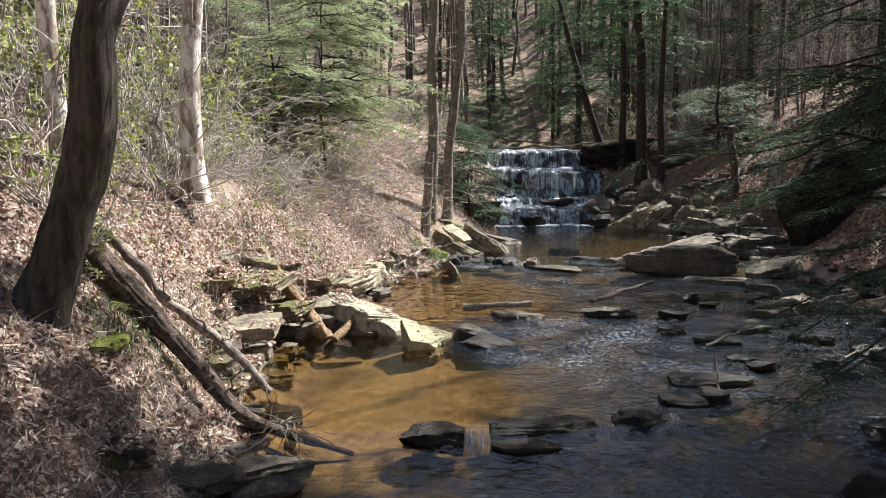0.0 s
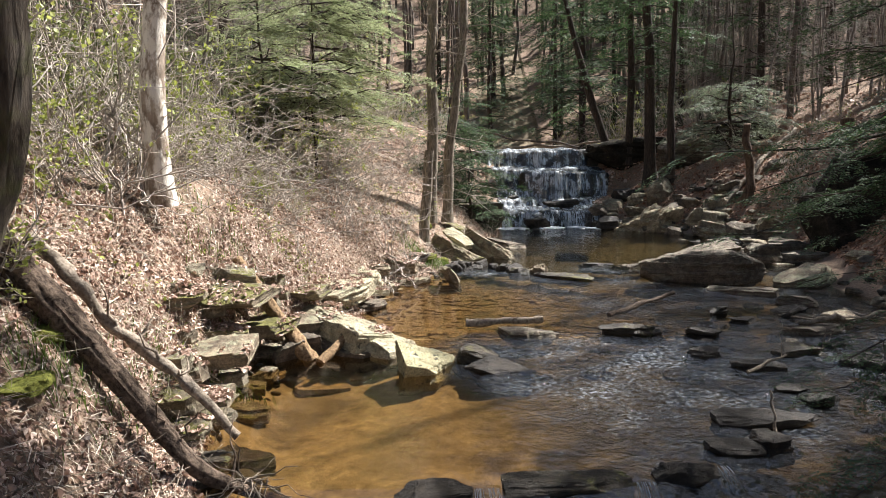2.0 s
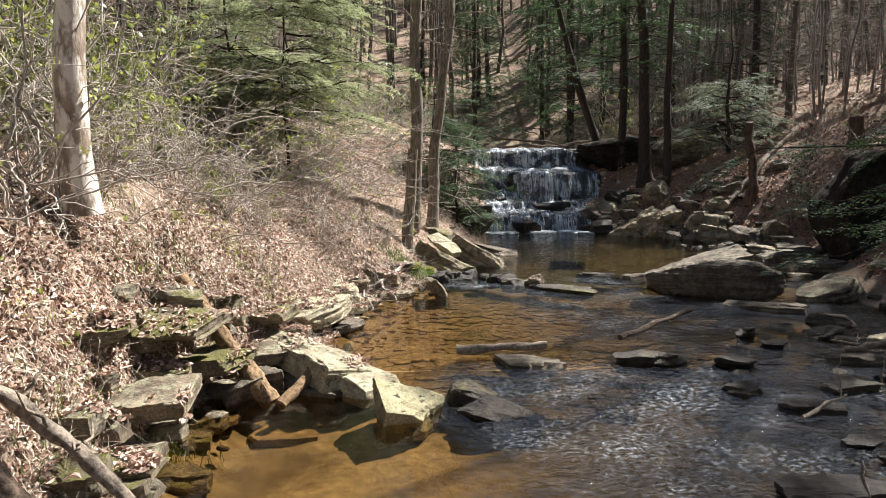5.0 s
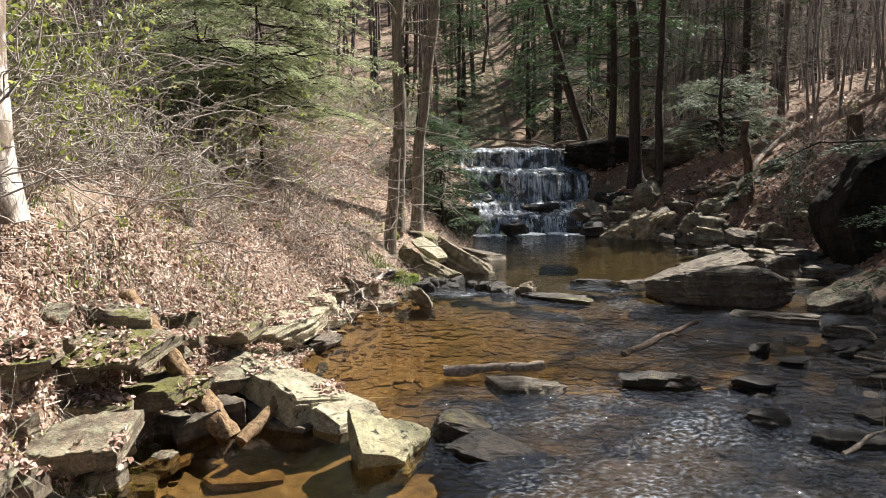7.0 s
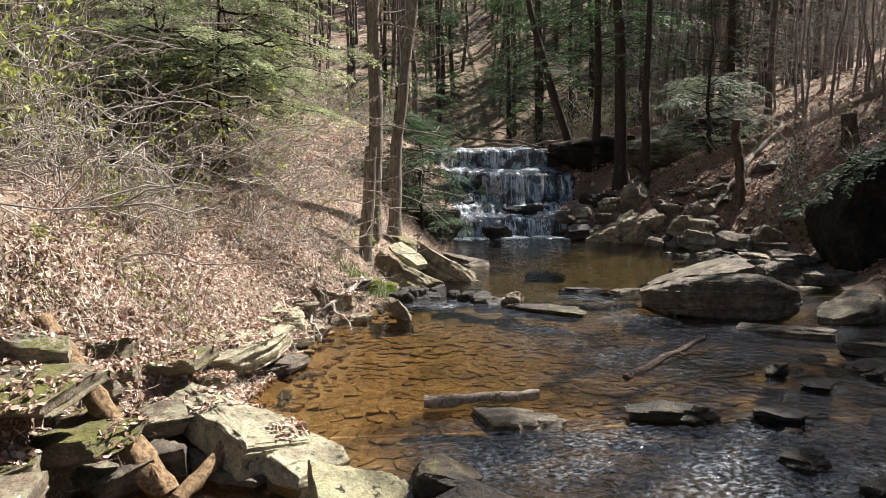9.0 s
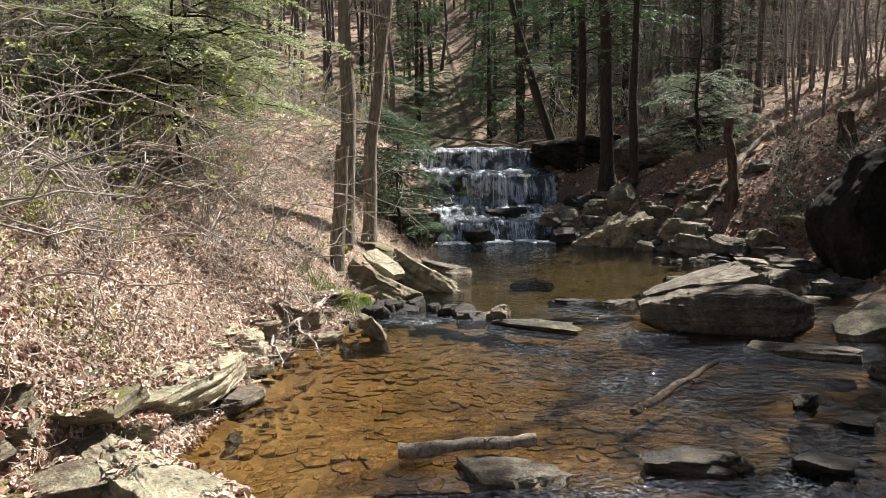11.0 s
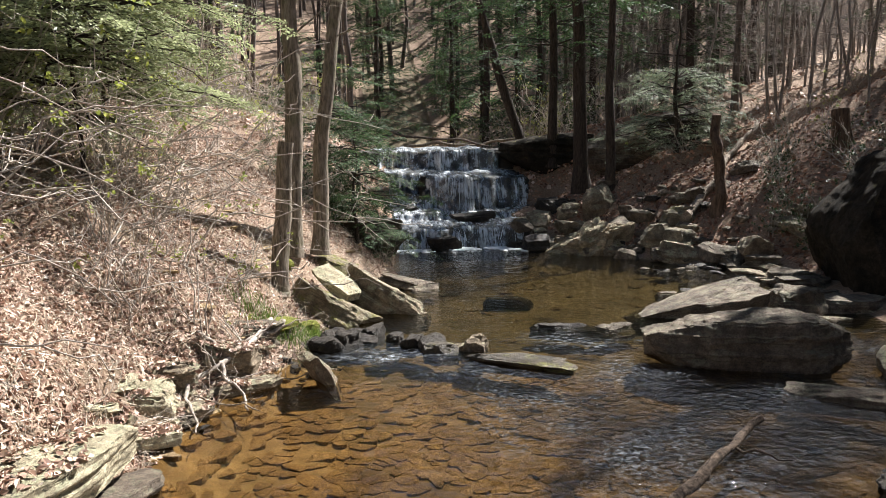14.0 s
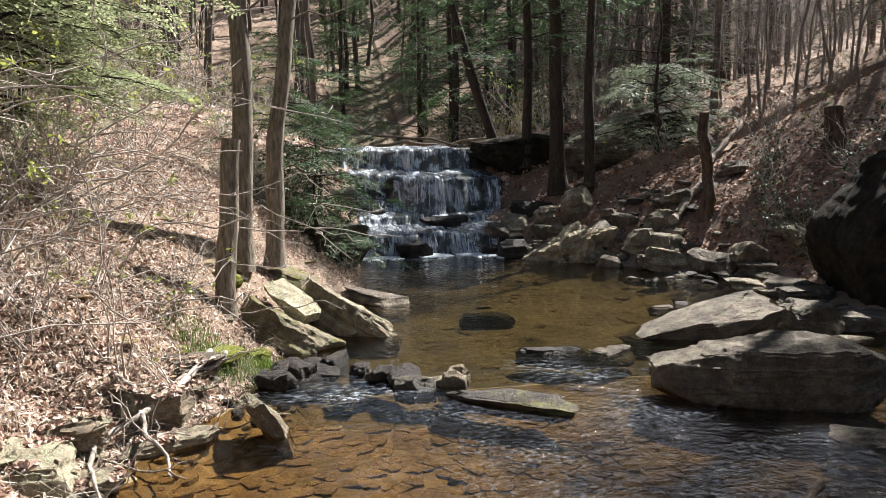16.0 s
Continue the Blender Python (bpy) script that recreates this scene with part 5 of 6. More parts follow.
hemlock("slim dark hemlock beside the waterfall", (6.6, 26.0, 2.2), 13, 0.15, 32, lo=0.25, hi=0.5, reach=2.8, count=16, lean=(0.3, 0))
hemlock("slim dark hemlock on the rocky slope", (7.15, 23.0, 1.1), 12, 0.135, 33, lo=0.4, hi=0.6, reach=2.4, count=9, lean=(0.1, 0))
hemlock("crooked hemlock leaning over the top of the falls", (6.5, 28.2, 2.5), 10, 0.17, 39, lo=0.22, hi=0.7, reach=2.6, count=20, lean=(-3.2, 0))
hemlock("young hemlock with pale drooping boughs on the slope", (9.3, 23.8, 2.2), 5, 0.07, 34, mat=M_HEMPALE, lo=0.1, hi=0.5, reach=2.2, count=44, templates=MID)
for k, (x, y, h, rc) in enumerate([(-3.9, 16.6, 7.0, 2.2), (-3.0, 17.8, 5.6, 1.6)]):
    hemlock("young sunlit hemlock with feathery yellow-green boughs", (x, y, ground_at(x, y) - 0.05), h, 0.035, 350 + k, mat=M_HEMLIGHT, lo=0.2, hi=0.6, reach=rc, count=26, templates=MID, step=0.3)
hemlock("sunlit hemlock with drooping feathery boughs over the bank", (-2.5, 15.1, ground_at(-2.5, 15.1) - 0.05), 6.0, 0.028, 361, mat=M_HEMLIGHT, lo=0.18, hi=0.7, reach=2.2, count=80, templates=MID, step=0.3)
hemlock("small hemlock hanging over the pool", (0.75, 19.8, 0.7), 2.2, 0.04, 36, lo=0.05, reach=1.3, count=30, templates=MID)
hemlock("small hemlock beside the waterfall", (0.9, 22.2, 1.3), 2.4, 0.04, 37, lo=0.05, reach=1.2, count=30, templates=MID)
hemlock("small hemlock above the pool", (0.2, 20.9, 1.2), 3.2, 0.05, 371, lo=0.05, reach=1.4, count=34, templates=MID)
hemlock("hemlock reaching over the stream from the near bank", (6.3, 5.5, 0.1), 8.0, 0.13, 38, lo=0.2, hi=0.52, reach=4.6, count=66, templates=FINE, az_range=(2.9, 3.4), step=0.3, size=(0.4, 0.7))
# stands out of view, added only for the shadow of its high boughs
hemlock("unseen tall hemlock added to shade the near bank and water", (6.6, 8.5, 0.4), 17, 0.22, 40, lo=0.45, hi=0.8, reach=7.4, count=38, az_range=(3.05, 3.6), step=0.45, size=(0.6, 1.0))

# added shade trees: crowns above the view dapple the riffle and boulder
for k, (x, y, h) in enumerate([(9.8, 11.0, 16), (11.0, 15.6, 17), (11.4, 18.4, 17)]):
    hemlock("tall hemlock added to shade the stream", (x, y, ground_at(x, y) - 0.1), h, 0.2, 410 + k, lo=0.45, hi=0.9, reach=4.0, count=(20, 12, 9)[k], step=0.42, size=(0.6, 1.0))

# roots of the leaning tree and splinters of the log
root = thing("tree_roots", "pale bare roots spreading under the leaning tree", "root", (-2.8, 4.75, 0.85))
for k, e in enumerate([(0.12, -0.25, -0.75), (0.4, -0.1, -0.72), (-0.1, -0.5, -0.6), (0.55, 0.12, -0.65), (0.22, -0.55, -0.8), (-0.3, -0.4, -0.35)]):
    part("root", tube(Geo(), bend((0.02 * k, 0, 0.05), e, 12, -0.08, 0.06, 90 + k), np.linspace(0.05, 0.014, 12), 8, 0.3, k).mesh("root", M_DEAD), root)
splint = thing("root_tangle", "dry splintered roots on the lower end of the log", "root", (-1.25, 5.2, 0.08))
r = np.random.default_rng(17)
for k in range(26):
    e = np.array([r.normal(0.05, 0.16), r.normal(-0.12, 0.1), r.normal(0.02, 0.13)])
    part("root", tube(Geo(), bend((r.normal(0, 0.06), 0, 0), e * 1.3, 6, 0, 0.02, k), np.linspace(0.006, 0.002, 6), 4).mesh("root", M_DEAD), splint)

# small chutes between the ledge stones
def chute(x, y, w, drop, seed):
    ob = thing("small_cascade", "thin white chute of water between ledge stones", "cascade", (x, y, float(water_level(y + 0.15))))
    r = np.random.default_rng(seed)
    g = Geo()
    for _ in range(int(w * 130)):
        s = np.linspace(0, 1, 7)
        xx = r.uniform(-w / 2, w / 2) + r.normal(0, 0.02) * s
        yy = 0.05 - r.uniform(0.1, 0.26) * s
        zz = 0.015 - drop * s ** 1.6 + 0.012 * np.sin(s * 3.1)
        wd = r.uniform(0.0006, 0.0018) * (0.6 + s)
        v = np.stack([np.stack([xx - wd, yy, zz], 1), np.stack([xx + wd, yy, zz + 0.003], 1)], 1).reshape(-1, 3)
        g.add(v, [(2 * i_, 2 * i_ + 1, 2 * i_ + 3, 2 * i_ + 2) for i_ in range(6)])
    tagged(part("spray", g.mesh("spray", M_FOAM), ob), kind="stuff")


for k, (x, y, w, d) in enumerate([(0.24, 5.12, 0.16, 0.11), (1.24, 5.18, 0.14, 0.11), (1.8, 5.4, 0.1, 0.06)]):
    chute(x, y, w, d, 600 + k)

# ---- forest on both sides and upstream ----
def forest_spot(r, side):
    y = r.uniform(16, 75) if side == 0 else r.uniform(-14, 60)
    if side < 0:
        return r.uniform(-24, -5.2), y
    if side > 0:
        return r.uniform(12, 30), y
    return r.uniform(-22, 34), r.uniform(30, 80)


rf = np.random.default_rng(77)
TALL = []
for k in range(6):
    h, rad = rf.uniform(12, 17), rf.uniform(0.08, 0.17)
    TALL.append(bare_tree("tall bare forest tree on the hillside", (-8 - 2.1 * k, 18 + 3 * k, ground_at(-8 - 2.1 * k, 18 + 3 * k) - 0.1), (-8 - 2.1 * k + rf.uniform(-1, 1), 18 + 3 * k, ground_at(-8 - 2.1 * k, 18 + 3 * k) + h), rad, rad * 0.4, M_FARBARK, 700 + k, split=False, limbs=26, limb_lo=0.15, length=(1.0, 3.0)))
    TALL[-1]["group"] = "forest trees"
for k in range(285):
    side = (-1, 0, 0, 1, 0)[k % 5]
    x, y = forest_spot(rf, side)
    if y > 22 and shore_left(y) - 0.8 < x < shore_right(y) + 0.8:
        continue
    s = rf.uniform(0.75, 1.25) * (0.6 if 9 < x < 17 and y < 32 else 1)
    ob = copy_thing(TALL[k % 6], Matrix.Translation((x, y, ground_at(x, y) - 0.1)) @ pose(0, 0, 0, rf.normal(0, 2.5), rf.normal(0, 2.5), rf.uniform(0, 360)))
    ob.scale = (s, s, s)
HEM = [hemlock("dark forest hemlock on the wooded hillside", (13 + k * 3.5, 30 + k * 4, ground_at(13 + k * 3.5, 30 + k * 4) - 0.1), 11 + k, 0.18, 720 + k, lo=0.12, reach=3.0, count=64) for k in range(3)]
for ob in HEM:
    ob["group"] = "forest hemlocks"
# the first right-hand spots lie out of view, added to shade the stream
HEM_SPOTS = [(12.5, 12), (13, 15.5), (14.5, 18.5), (17, 21), (12, 4), (18, 15), (18, 25), (7.0, 36), (7.5, 39), (3.0, 44), (-9, 34), (0, 52), (8, 48), (15, 42), (18, 34), (-14, 20), (-13, 40)]
# one enlarged unseen copy, added to block sun from the right
for k, (x, y) in enumerate([(11.5, 8.8)]):
    copy_thing(HEM[k % 3], Matrix.Translation((x, y, ground_at(x, y) - 0.1)) @ pose(0, 0, 0, 0, 0, 50 * k)).scale = (1.3, 1.3, 1.3)
HEM_SPOTS += [(-10.5, 16), (-6.6, 23)]
HEM_SPOTS += [(9.8, 37.5), (12.5, 38), (6.8, 43), (10, 42)]
HEM_SPOTS += [(rf.uniform(-20, 30), rf.uniform(50, 78)) for _ in range(36)]
for k, (x, y) in enumerate(HEM_SPOTS):
    copy_thing(HEM[k % 3], Matrix.Translation((x, y, ground_at(x, y) - 0.1)) @ pose(0, 0, 0, 0, 0, rf.uniform(0, 360)))

SAPS = []
for k in range(3):
    x, y = 12.5 + k, 21.0 + 2 * k
    z = ground_at(x, y) - 0.05
    SAPS.append(bare_tree("thin bare grey sapling on the wooded slope", (x, y, z), (x + 0.3, y, z + 5 + k), 0.03 + 0.008 * k, 0.01, M_GREYTWIG, 740 + k, split=False, limbs=52, limb_lo=0.12, length=(0.5, 1.5), flare=1.2, name="sapling"))
    SAPS[-1]["group"] = "saplings"
for k in range(210):
    x, y = (rf.uniform(11.5, 26), rf.uniform(22, 48)) if k % 3 else (rf.uniform(-9, -3.5), rf.uniform(13, 34))
    copy_thing(SAPS[k % 3], Matrix.Translation((x, y, ground_at(x, y) - 0.05)) @ pose(0, 0, 0, rf.normal(0, 4), rf.normal(0, 4), rf.uniform(0, 360)))

# woods too far to tell apart
g = Geo()
for k in range(900):
    x, y = rf.uniform(-60, 75), rf.uniform(52, 110)
    z, h, rad = ground_at(x, y), rf.uniform(9, 17), rf.uniform(0.07, 0.2)
    pts = bend((x, y, z - 0.2), (x + rf.normal(0, 0.5), y, z + h), 7, 0, 0.15, k)
    tube(g, pts, np.linspace(rad, rad * 0.3, 7), 5)
    for _ in range(7):
        q = pts[int(rf.integers(2, 7))]
        tube(g, bend(q, q + np.array([rf.normal(0, 1.4), rf.normal(0, 0.6), rf.uniform(0, 1.4)]), 4, 0, 0.1, k), np.linspace(rad * 0.3, 0.015, 4), 3)
tagged(new("far_woods", g.mesh("far_woods", M_FARBARK)), "distant bare grey trunks on the wooded hillside", "forest", kind="stuff")

# ---- shrubs ----
def shrub(label, height, seed, stems=7, mat=None, leaves=0, spread=0.7, leaf_mat=None, leaf=0.05):
    """A clump of thin bare stems with fine twigs, some with young leaves."""
    r = np.random.default_rng(seed)
    ob = thing("shrub", label, "shrub", (0, 0, -50))
    g, ends = Geo(), []
    for _ in range(stems):
        az, ln = r.uniform(0, 6.283), height * r.uniform(0.6, 1.1)
        e = np.array([math.cos(az) * spread * ln * r.uniform(0.2, 1), math.sin(az) * spread * ln * r.uniform(0.2, 1), ln * r.uniform(0.6, 1)])
        b0 = np.array([r.normal(0, 0.06), r.normal(0, 0.06), -0.06])
        p = bend(b0, e, 9, r.uniform(-0.1, 0.1) * ln, 0.05 * ln, int(r.integers(1e6)))
        rad = r.uniform(0.007, 0.013)
        tube(g, p, np.linspace(rad, 0.0045, 9), 4)
        for _ in range(4):
            s = p[int(r.integers(2, 9))]
            d = (e - b0) / ln * 0.5 + r.normal(0, 0.55, 3)
            d /= np.linalg.norm(d)
            q = s + d * ln * r.uniform(0.15, 0.5)
            path = bend(s, q, 5, 0, 0.03 * ln, int(r.integers(1e6)))
            tube(g, path, np.linspace(rad * 0.6, 0.004, 5), 3)
            ends.append(q)
            for _ in range(1):
                s2 = path[int(r.integers(2, 5))]
                q2 = s2 + (d + r.normal(0, 0.6, 3)) * ln * 0.14
                tube(g, bend(s2, q2, 3), (0.0032, 0.0028, 0.0022), 3)
                ends.append(q2)
    tagged(part("branchwork", g.mesh("branchwork", mat or M_TWIG), ob), kind="stuff")
    if leaves:
        l = Geo()
        pick = r.integers(0, len(ends), leaves)
        add_leaves(l, np.array(ends)[pick] + r.normal(0, 0.03, (leaves, 3)), leaf, r, 0.5)
        tagged(part("foliage", l.mesh("foliage", leaf_mat or M_SPRING, False), ob), kind="stuff")
    return ob


def add_leaves(geo, pts, size, r, flat=0.5, normals=None, curl=0.25):
    """Folded, pointed leaves of two quads each."""
    n = len(pts)
    d = r.normal(size=(n, 3))
    if normals is not None:
        d -= normals * (d * normals).sum(1)[:, None] * (1 - flat * 0.6)
        up = normals + r.normal(0, flat * 0.6, (n, 3))
    else:
        up = r.normal(0, flat, (n, 3)) + np.array([0, 0, 1.0])
    d /= np.linalg.norm(d, axis=1)[:, None]
    sd = np.cross(d, up)
    sd /= np.linalg.norm(sd, axis=1)[:, None] + 1e-9
    up = np.cross(sd, d)
    ln = (size * r.uniform(0.6, 1.3, n))[:, None]
    w = ln * r.uniform(0.12, 0.4, n)[:, None]
    c = ln * curl * r.uniform(-0.6, 1.4, n)[:, None]
    j = r.uniform(0.75, 1.25, (n, 4, 1))
    v = np.stack([pts - d * ln * 0.5, pts - d * ln * 0.2 - sd * w * j[:, 0] + up * c * 0.6, pts + d * ln * 0.18 - sd * w * 0.85 * j[:, 1] + up * c * 0.75,
                  pts + d * ln * 0.5 + up * c * 0.4, pts + d * ln * 0.18 + sd * w * 0.85 * j[:, 2] + up * c * 0.75, pts - d * ln * 0.2 + sd * w * j[:, 3] + up * c * 0.6], 1).reshape(-1, 3)
    k_ = np.arange(n)[:, None] * 6
    geo.add(v, np.concatenate([k_ + np.array([0, 3, 2, 1]), k_ + np.array([0, 5, 4, 3])]))


SHRUBS = [shrub("tangle of thin bare grey twigs on the leafy bank", 1.1, 800, 8), shrub("bare twiggy shrub on the leafy bank", 1.5, 801, 7, spread=0.9),
          shrub("twiggy shrub with a few fresh leaves", 1.2, 802, 7, leaves=140), shrub("low spreading bare twigs over the litter", 0.8, 803, 10, spread=1.3),
          shrub("sapling with sparse yellow-green leaves", 2.0, 804, 5, leaves=260, spread=0.4), shrub("leafy yellow-green spring shrub", 1.4, 805, 8, leaves=420)]
LAUREL = shrub("dark glossy-leaved laurel shrub", 0.9, 806, 9, leaves=420, leaf_mat=M_LAUREL, leaf=0.06)
for ob in SHRUBS:
    ob["group"] = "bank shrubs"
THICKET = shrub("yellow-green leafy laurel thicket on the bank", 1.3, 807, 9, leaves=520, leaf_mat=M_THICKET, leaf=0.065)
LAUREL["group"], THICKET["group"] = "laurels", "laurels"
rs = np.random.default_rng(88)
placed = set()


def put(src, x, y, s=1.0):
    m = Matrix.Translation((x, y, ground_at(x, y) - 0.02)) @ pose(0, 0, 0, 0, 0, rs.uniform(0, 360))
    if src in placed:
        ob = copy_thing(src, m)
    else:
        placed.add(src)
        ob = src
        ob.matrix_world = m
    ob.scale = (s, s, s)


for k in range(62):
    y = rs.uniform(5.5, 22)
    d = abs(rs.normal(0, 1.0)) * np.interp(y, [6, 10, 14], [1.6, 2.2, 3.0]) + np.interp(y, [6, 10, 14], [0.7, 0.8, 0.9])
    x = float(shore_left(y)) - d
    if y > 11.5 and k % 3:
        continue
    put(SHRUBS[(0, 1, 3, 2, 5, 1, 4, 5, 3, 2)[k % 10] if y < 11.5 else (0, 1, 3)[k % 3]], x, y, rs.uniform(0.7, 1.25))
for k in range(20):
    y = rs.uniform(9, 15.5)
    put(SHRUBS[(1, 0, 1, 4)[k % 4]], float(shore_left(y)) - rs.uniform(0.6, 2.6), y, rs.uniform(0.55, 0.95))
for k in range(55):
    y = rs.uniform(6, 22)
    put(SHRUBS[(0, 2, 1, 3, 5)[k % 5]], float(shore_left(y)) - rs.uniform(3.2, 7), y, rs.uniform(0.9, 1.6))
for x, y, s, i_ in [(-3.2, 8.8, 1.0, 5), (-3.6, 9.8, 1.2, 5), (-3.3, 10.8, 1.1, 2), (-3.9, 11.6, 1.2, 5), (-4.3, 10.2, 1.3, 4), (-3.0, 9.5, 0.8, 2), (-4.6, 8.6, 1.3, 5), (-3.8, 8.2, 1.0, 4), (-3.2, 7.0, 0.9, 5), (-4.4, 7.4, 1.2, 2), (-2.6, 10.9, 0.6, 5), (-2.2, 11.5, 0.5, 5), (-2.9, 12.6, 0.9, 2), (-3.5, 12.8, 1.2, 5), (-5.2, 12, 1.4, 5), (-5.5, 9.5, 1.5, 5)]:
    put(SHRUBS[i_], x, y, s)
for k in range(22):
    y = rs.uniform(9, 26)
    put(SHRUBS[(0, 1, 2, 3)[k % 4]], max(float(shore_right(y)), 6.5) + rs.uniform(2.2, 7), y, rs.uniform(0.6, 1.2))
for x, y, s in [(9.0, 18.9, 0.8), (9.4, 19.6, 0.7), (9.9, 20.4, 0.8), (8.8, 17.6, 0.7), (10.4, 19.3, 0.8), (9.0, 18.2, 0.8), (9.6, 17.4, 1.0), (10.2, 17.9, 0.9), (9.8, 16.8, 0.9), (8.6, 18.6, 0.7), (10.8, 17.0, 1.0), (11.2, 18.4, 1.0), (0.3, 19.6, 1.0), (0.9, 20.8, 1.1), (0.2, 21.0, 1.0), (1.2, 22.6, 1.0), (0.6, 22.4, 1.2), (-0.2, 20.2, 1.1), (1.3, 20.2, 0.8)]:
    put(LAUREL, x, y, s)

for k in range(46):
    y = rs.uniform(7, 14.5)
    put(THICKET, float(shore_left(y)) - rs.uniform(2.6, 6.5), y, rs.uniform(0.9, 1.5))

for k in range(14):
    x, y = rs.uniform(-6, 0.6), rs.uniform(22, 33)
    put(SHRUBS[(0, 1, 5, 2)[k % 4]], min(x, float(shore_left(y)) - 0.6), y, rs.uniform(1.2, 2.2))

# long thin branches leaning through the undergrowth
rw = np.random.default_rng(91)
for k in range(84):
    y = rw.uniform(6.3, 16) if k < 46 else rw.uniform(8.5, 15.5)
    x = float(shore_left(y)) - rw.uniform(0.9, 3.4)
    z = ground_at(x, y)
    ln = rw.uniform(1.0, 2.8)
    az = rw.normal(0.2, 0.7)
    e = np.array([math.cos(az) * ln, math.sin(az) * ln * 0.7, rw.uniform(-0.15, 0.55) * ln])
    e[2] = max(e[2], ground_at(x + e[0], y + e[1]) - z + 0.1)
    ob = thing("fallen_branch", "long thin bleached branch leaning through the undergrowth", "branch", (x, y, z + 0.02), "bank branches")
    pts = bend((0, 0, 0), e, 12, -rw.uniform(0.0, 0.22) * ln, 0.05 * ln, k)
    r0 = rw.uniform(0.006, 0.013)
    part("stem", tube(Geo(), pts, np.linspace(r0, 0.0035, 12), 5).mesh("stem", M_TWIG), ob)
    for t in range(int(rw.integers(2, 6))):
        s = pts[int(rw.integers(3, 11))]
        d = e / ln + rw.normal(0, 0.6, 3)
        part("twig", tube(Geo(), bend(s, s + d * rw.uniform(0.15, 0.45), 6, 0, 0.03, t), np.linspace(0.005, 0.003, 6), 4).mesh("twig", M_TWIG), ob)
for k in range(44):
    x, y = rw.uniform(-13, -2.5), rw.uniform(17, 40)
    put(SHRUBS[(0, 1, 3, 1)[k % 4]], x, y, rw.uniform(1.2, 2.0))
for k in range(60):
    y = rw.uniform(28.5, 42)
    x = float(shore_left(y)) - rw.uniform(0.3, 7) if k % 2 else float(shore_right(y)) + rw.uniform(0.3, 8)
    put(SHRUBS[(0, 1, 2, 5, 3)[k % 5]] if k % 3 else LAUREL, x, y, rw.uniform(1.0, 1.8))

# ---- leaf litter, grass, moss ----
def surface(x, y):
    e = 0.03
    z = ground_z(x, y)
    nx_, ny_ = (z - ground_z(x + e, y)) / e, (z - ground_z(x, y + e)) / e
    n = np.stack([nx_, ny_, np.ones_like(nx_)], 1)
    return np.stack([x, y, z], 1), n / np.linalg.norm(n, axis=1)[:, None]


rl = np.random.default_rng(99)
y = rl.uniform(3.0, 24.0, 230000)
x = shore_left(y) + 0.02 - np.abs(rl.normal(0, 1, 230000)) * np.interp(y, [6, 10, 14], [1.5, 2.2, 3.0])
keep = fbm(np.stack([x * 1.7, y * 1.7, x * 0], 1), 3, 60) + rl.normal(0, 0.35, len(x)) > np.where(y < 5.4, -0.2, -0.25)
x, y = x[keep], y[keep]
p, nrm = surface(x, y)
g = Geo()
half = len(x) // 2
add_leaves(g, p[:half] + nrm[:half] * 0.006, 0.032, rl, 0.5, nrm[:half], 0.5)
add_leaves(g, p[half:] + nrm[half:] * 0.010, 0.046, rl, 0.65, nrm[half:], 0.7)
tagged(new("leaf_litter", g.mesh("leaf_litter", M_LITTER, False)), "pale brown dry fallen leaves covering the bank", "leaf litter", kind="stuff")
y = rl.uniform(24.0, 46.0, 24000)
x = np.where(rl.random(24000) < 0.6, shore_left(y) - np.abs(rl.normal(0, 1, 24000)) * 6, shore_right(y) + np.abs(rl.normal(0, 1, 24000)) * 8)
p, nrm = surface(x, y)
g = Geo()
add_leaves(g, p + nrm * 0.015, 0.14, rl, 0.5, nrm)
tagged(new("leaf_litter", g.mesh("leaf_litter", M_LITTER, False)), "brown fallen leaves on the ground upstream", "leaf litter", kind="stuff")
y = rl.uniform(6.0, 32.0, 48000)
x = shore_right(y) + 0.6 + np.abs(rl.normal(0, 1, 48000)) * 4.5
p, nrm = surface(x, y)
g = Geo()
add_leaves(g, p + nrm * 0.01, 0.09, rl, 0.5, nrm)
tagged(new("leaf_litter", g.mesh("leaf_litter", M_REDLITTER, False)), "reddish brown fallen leaves on the far slope", "leaf litter", kind="stuff")

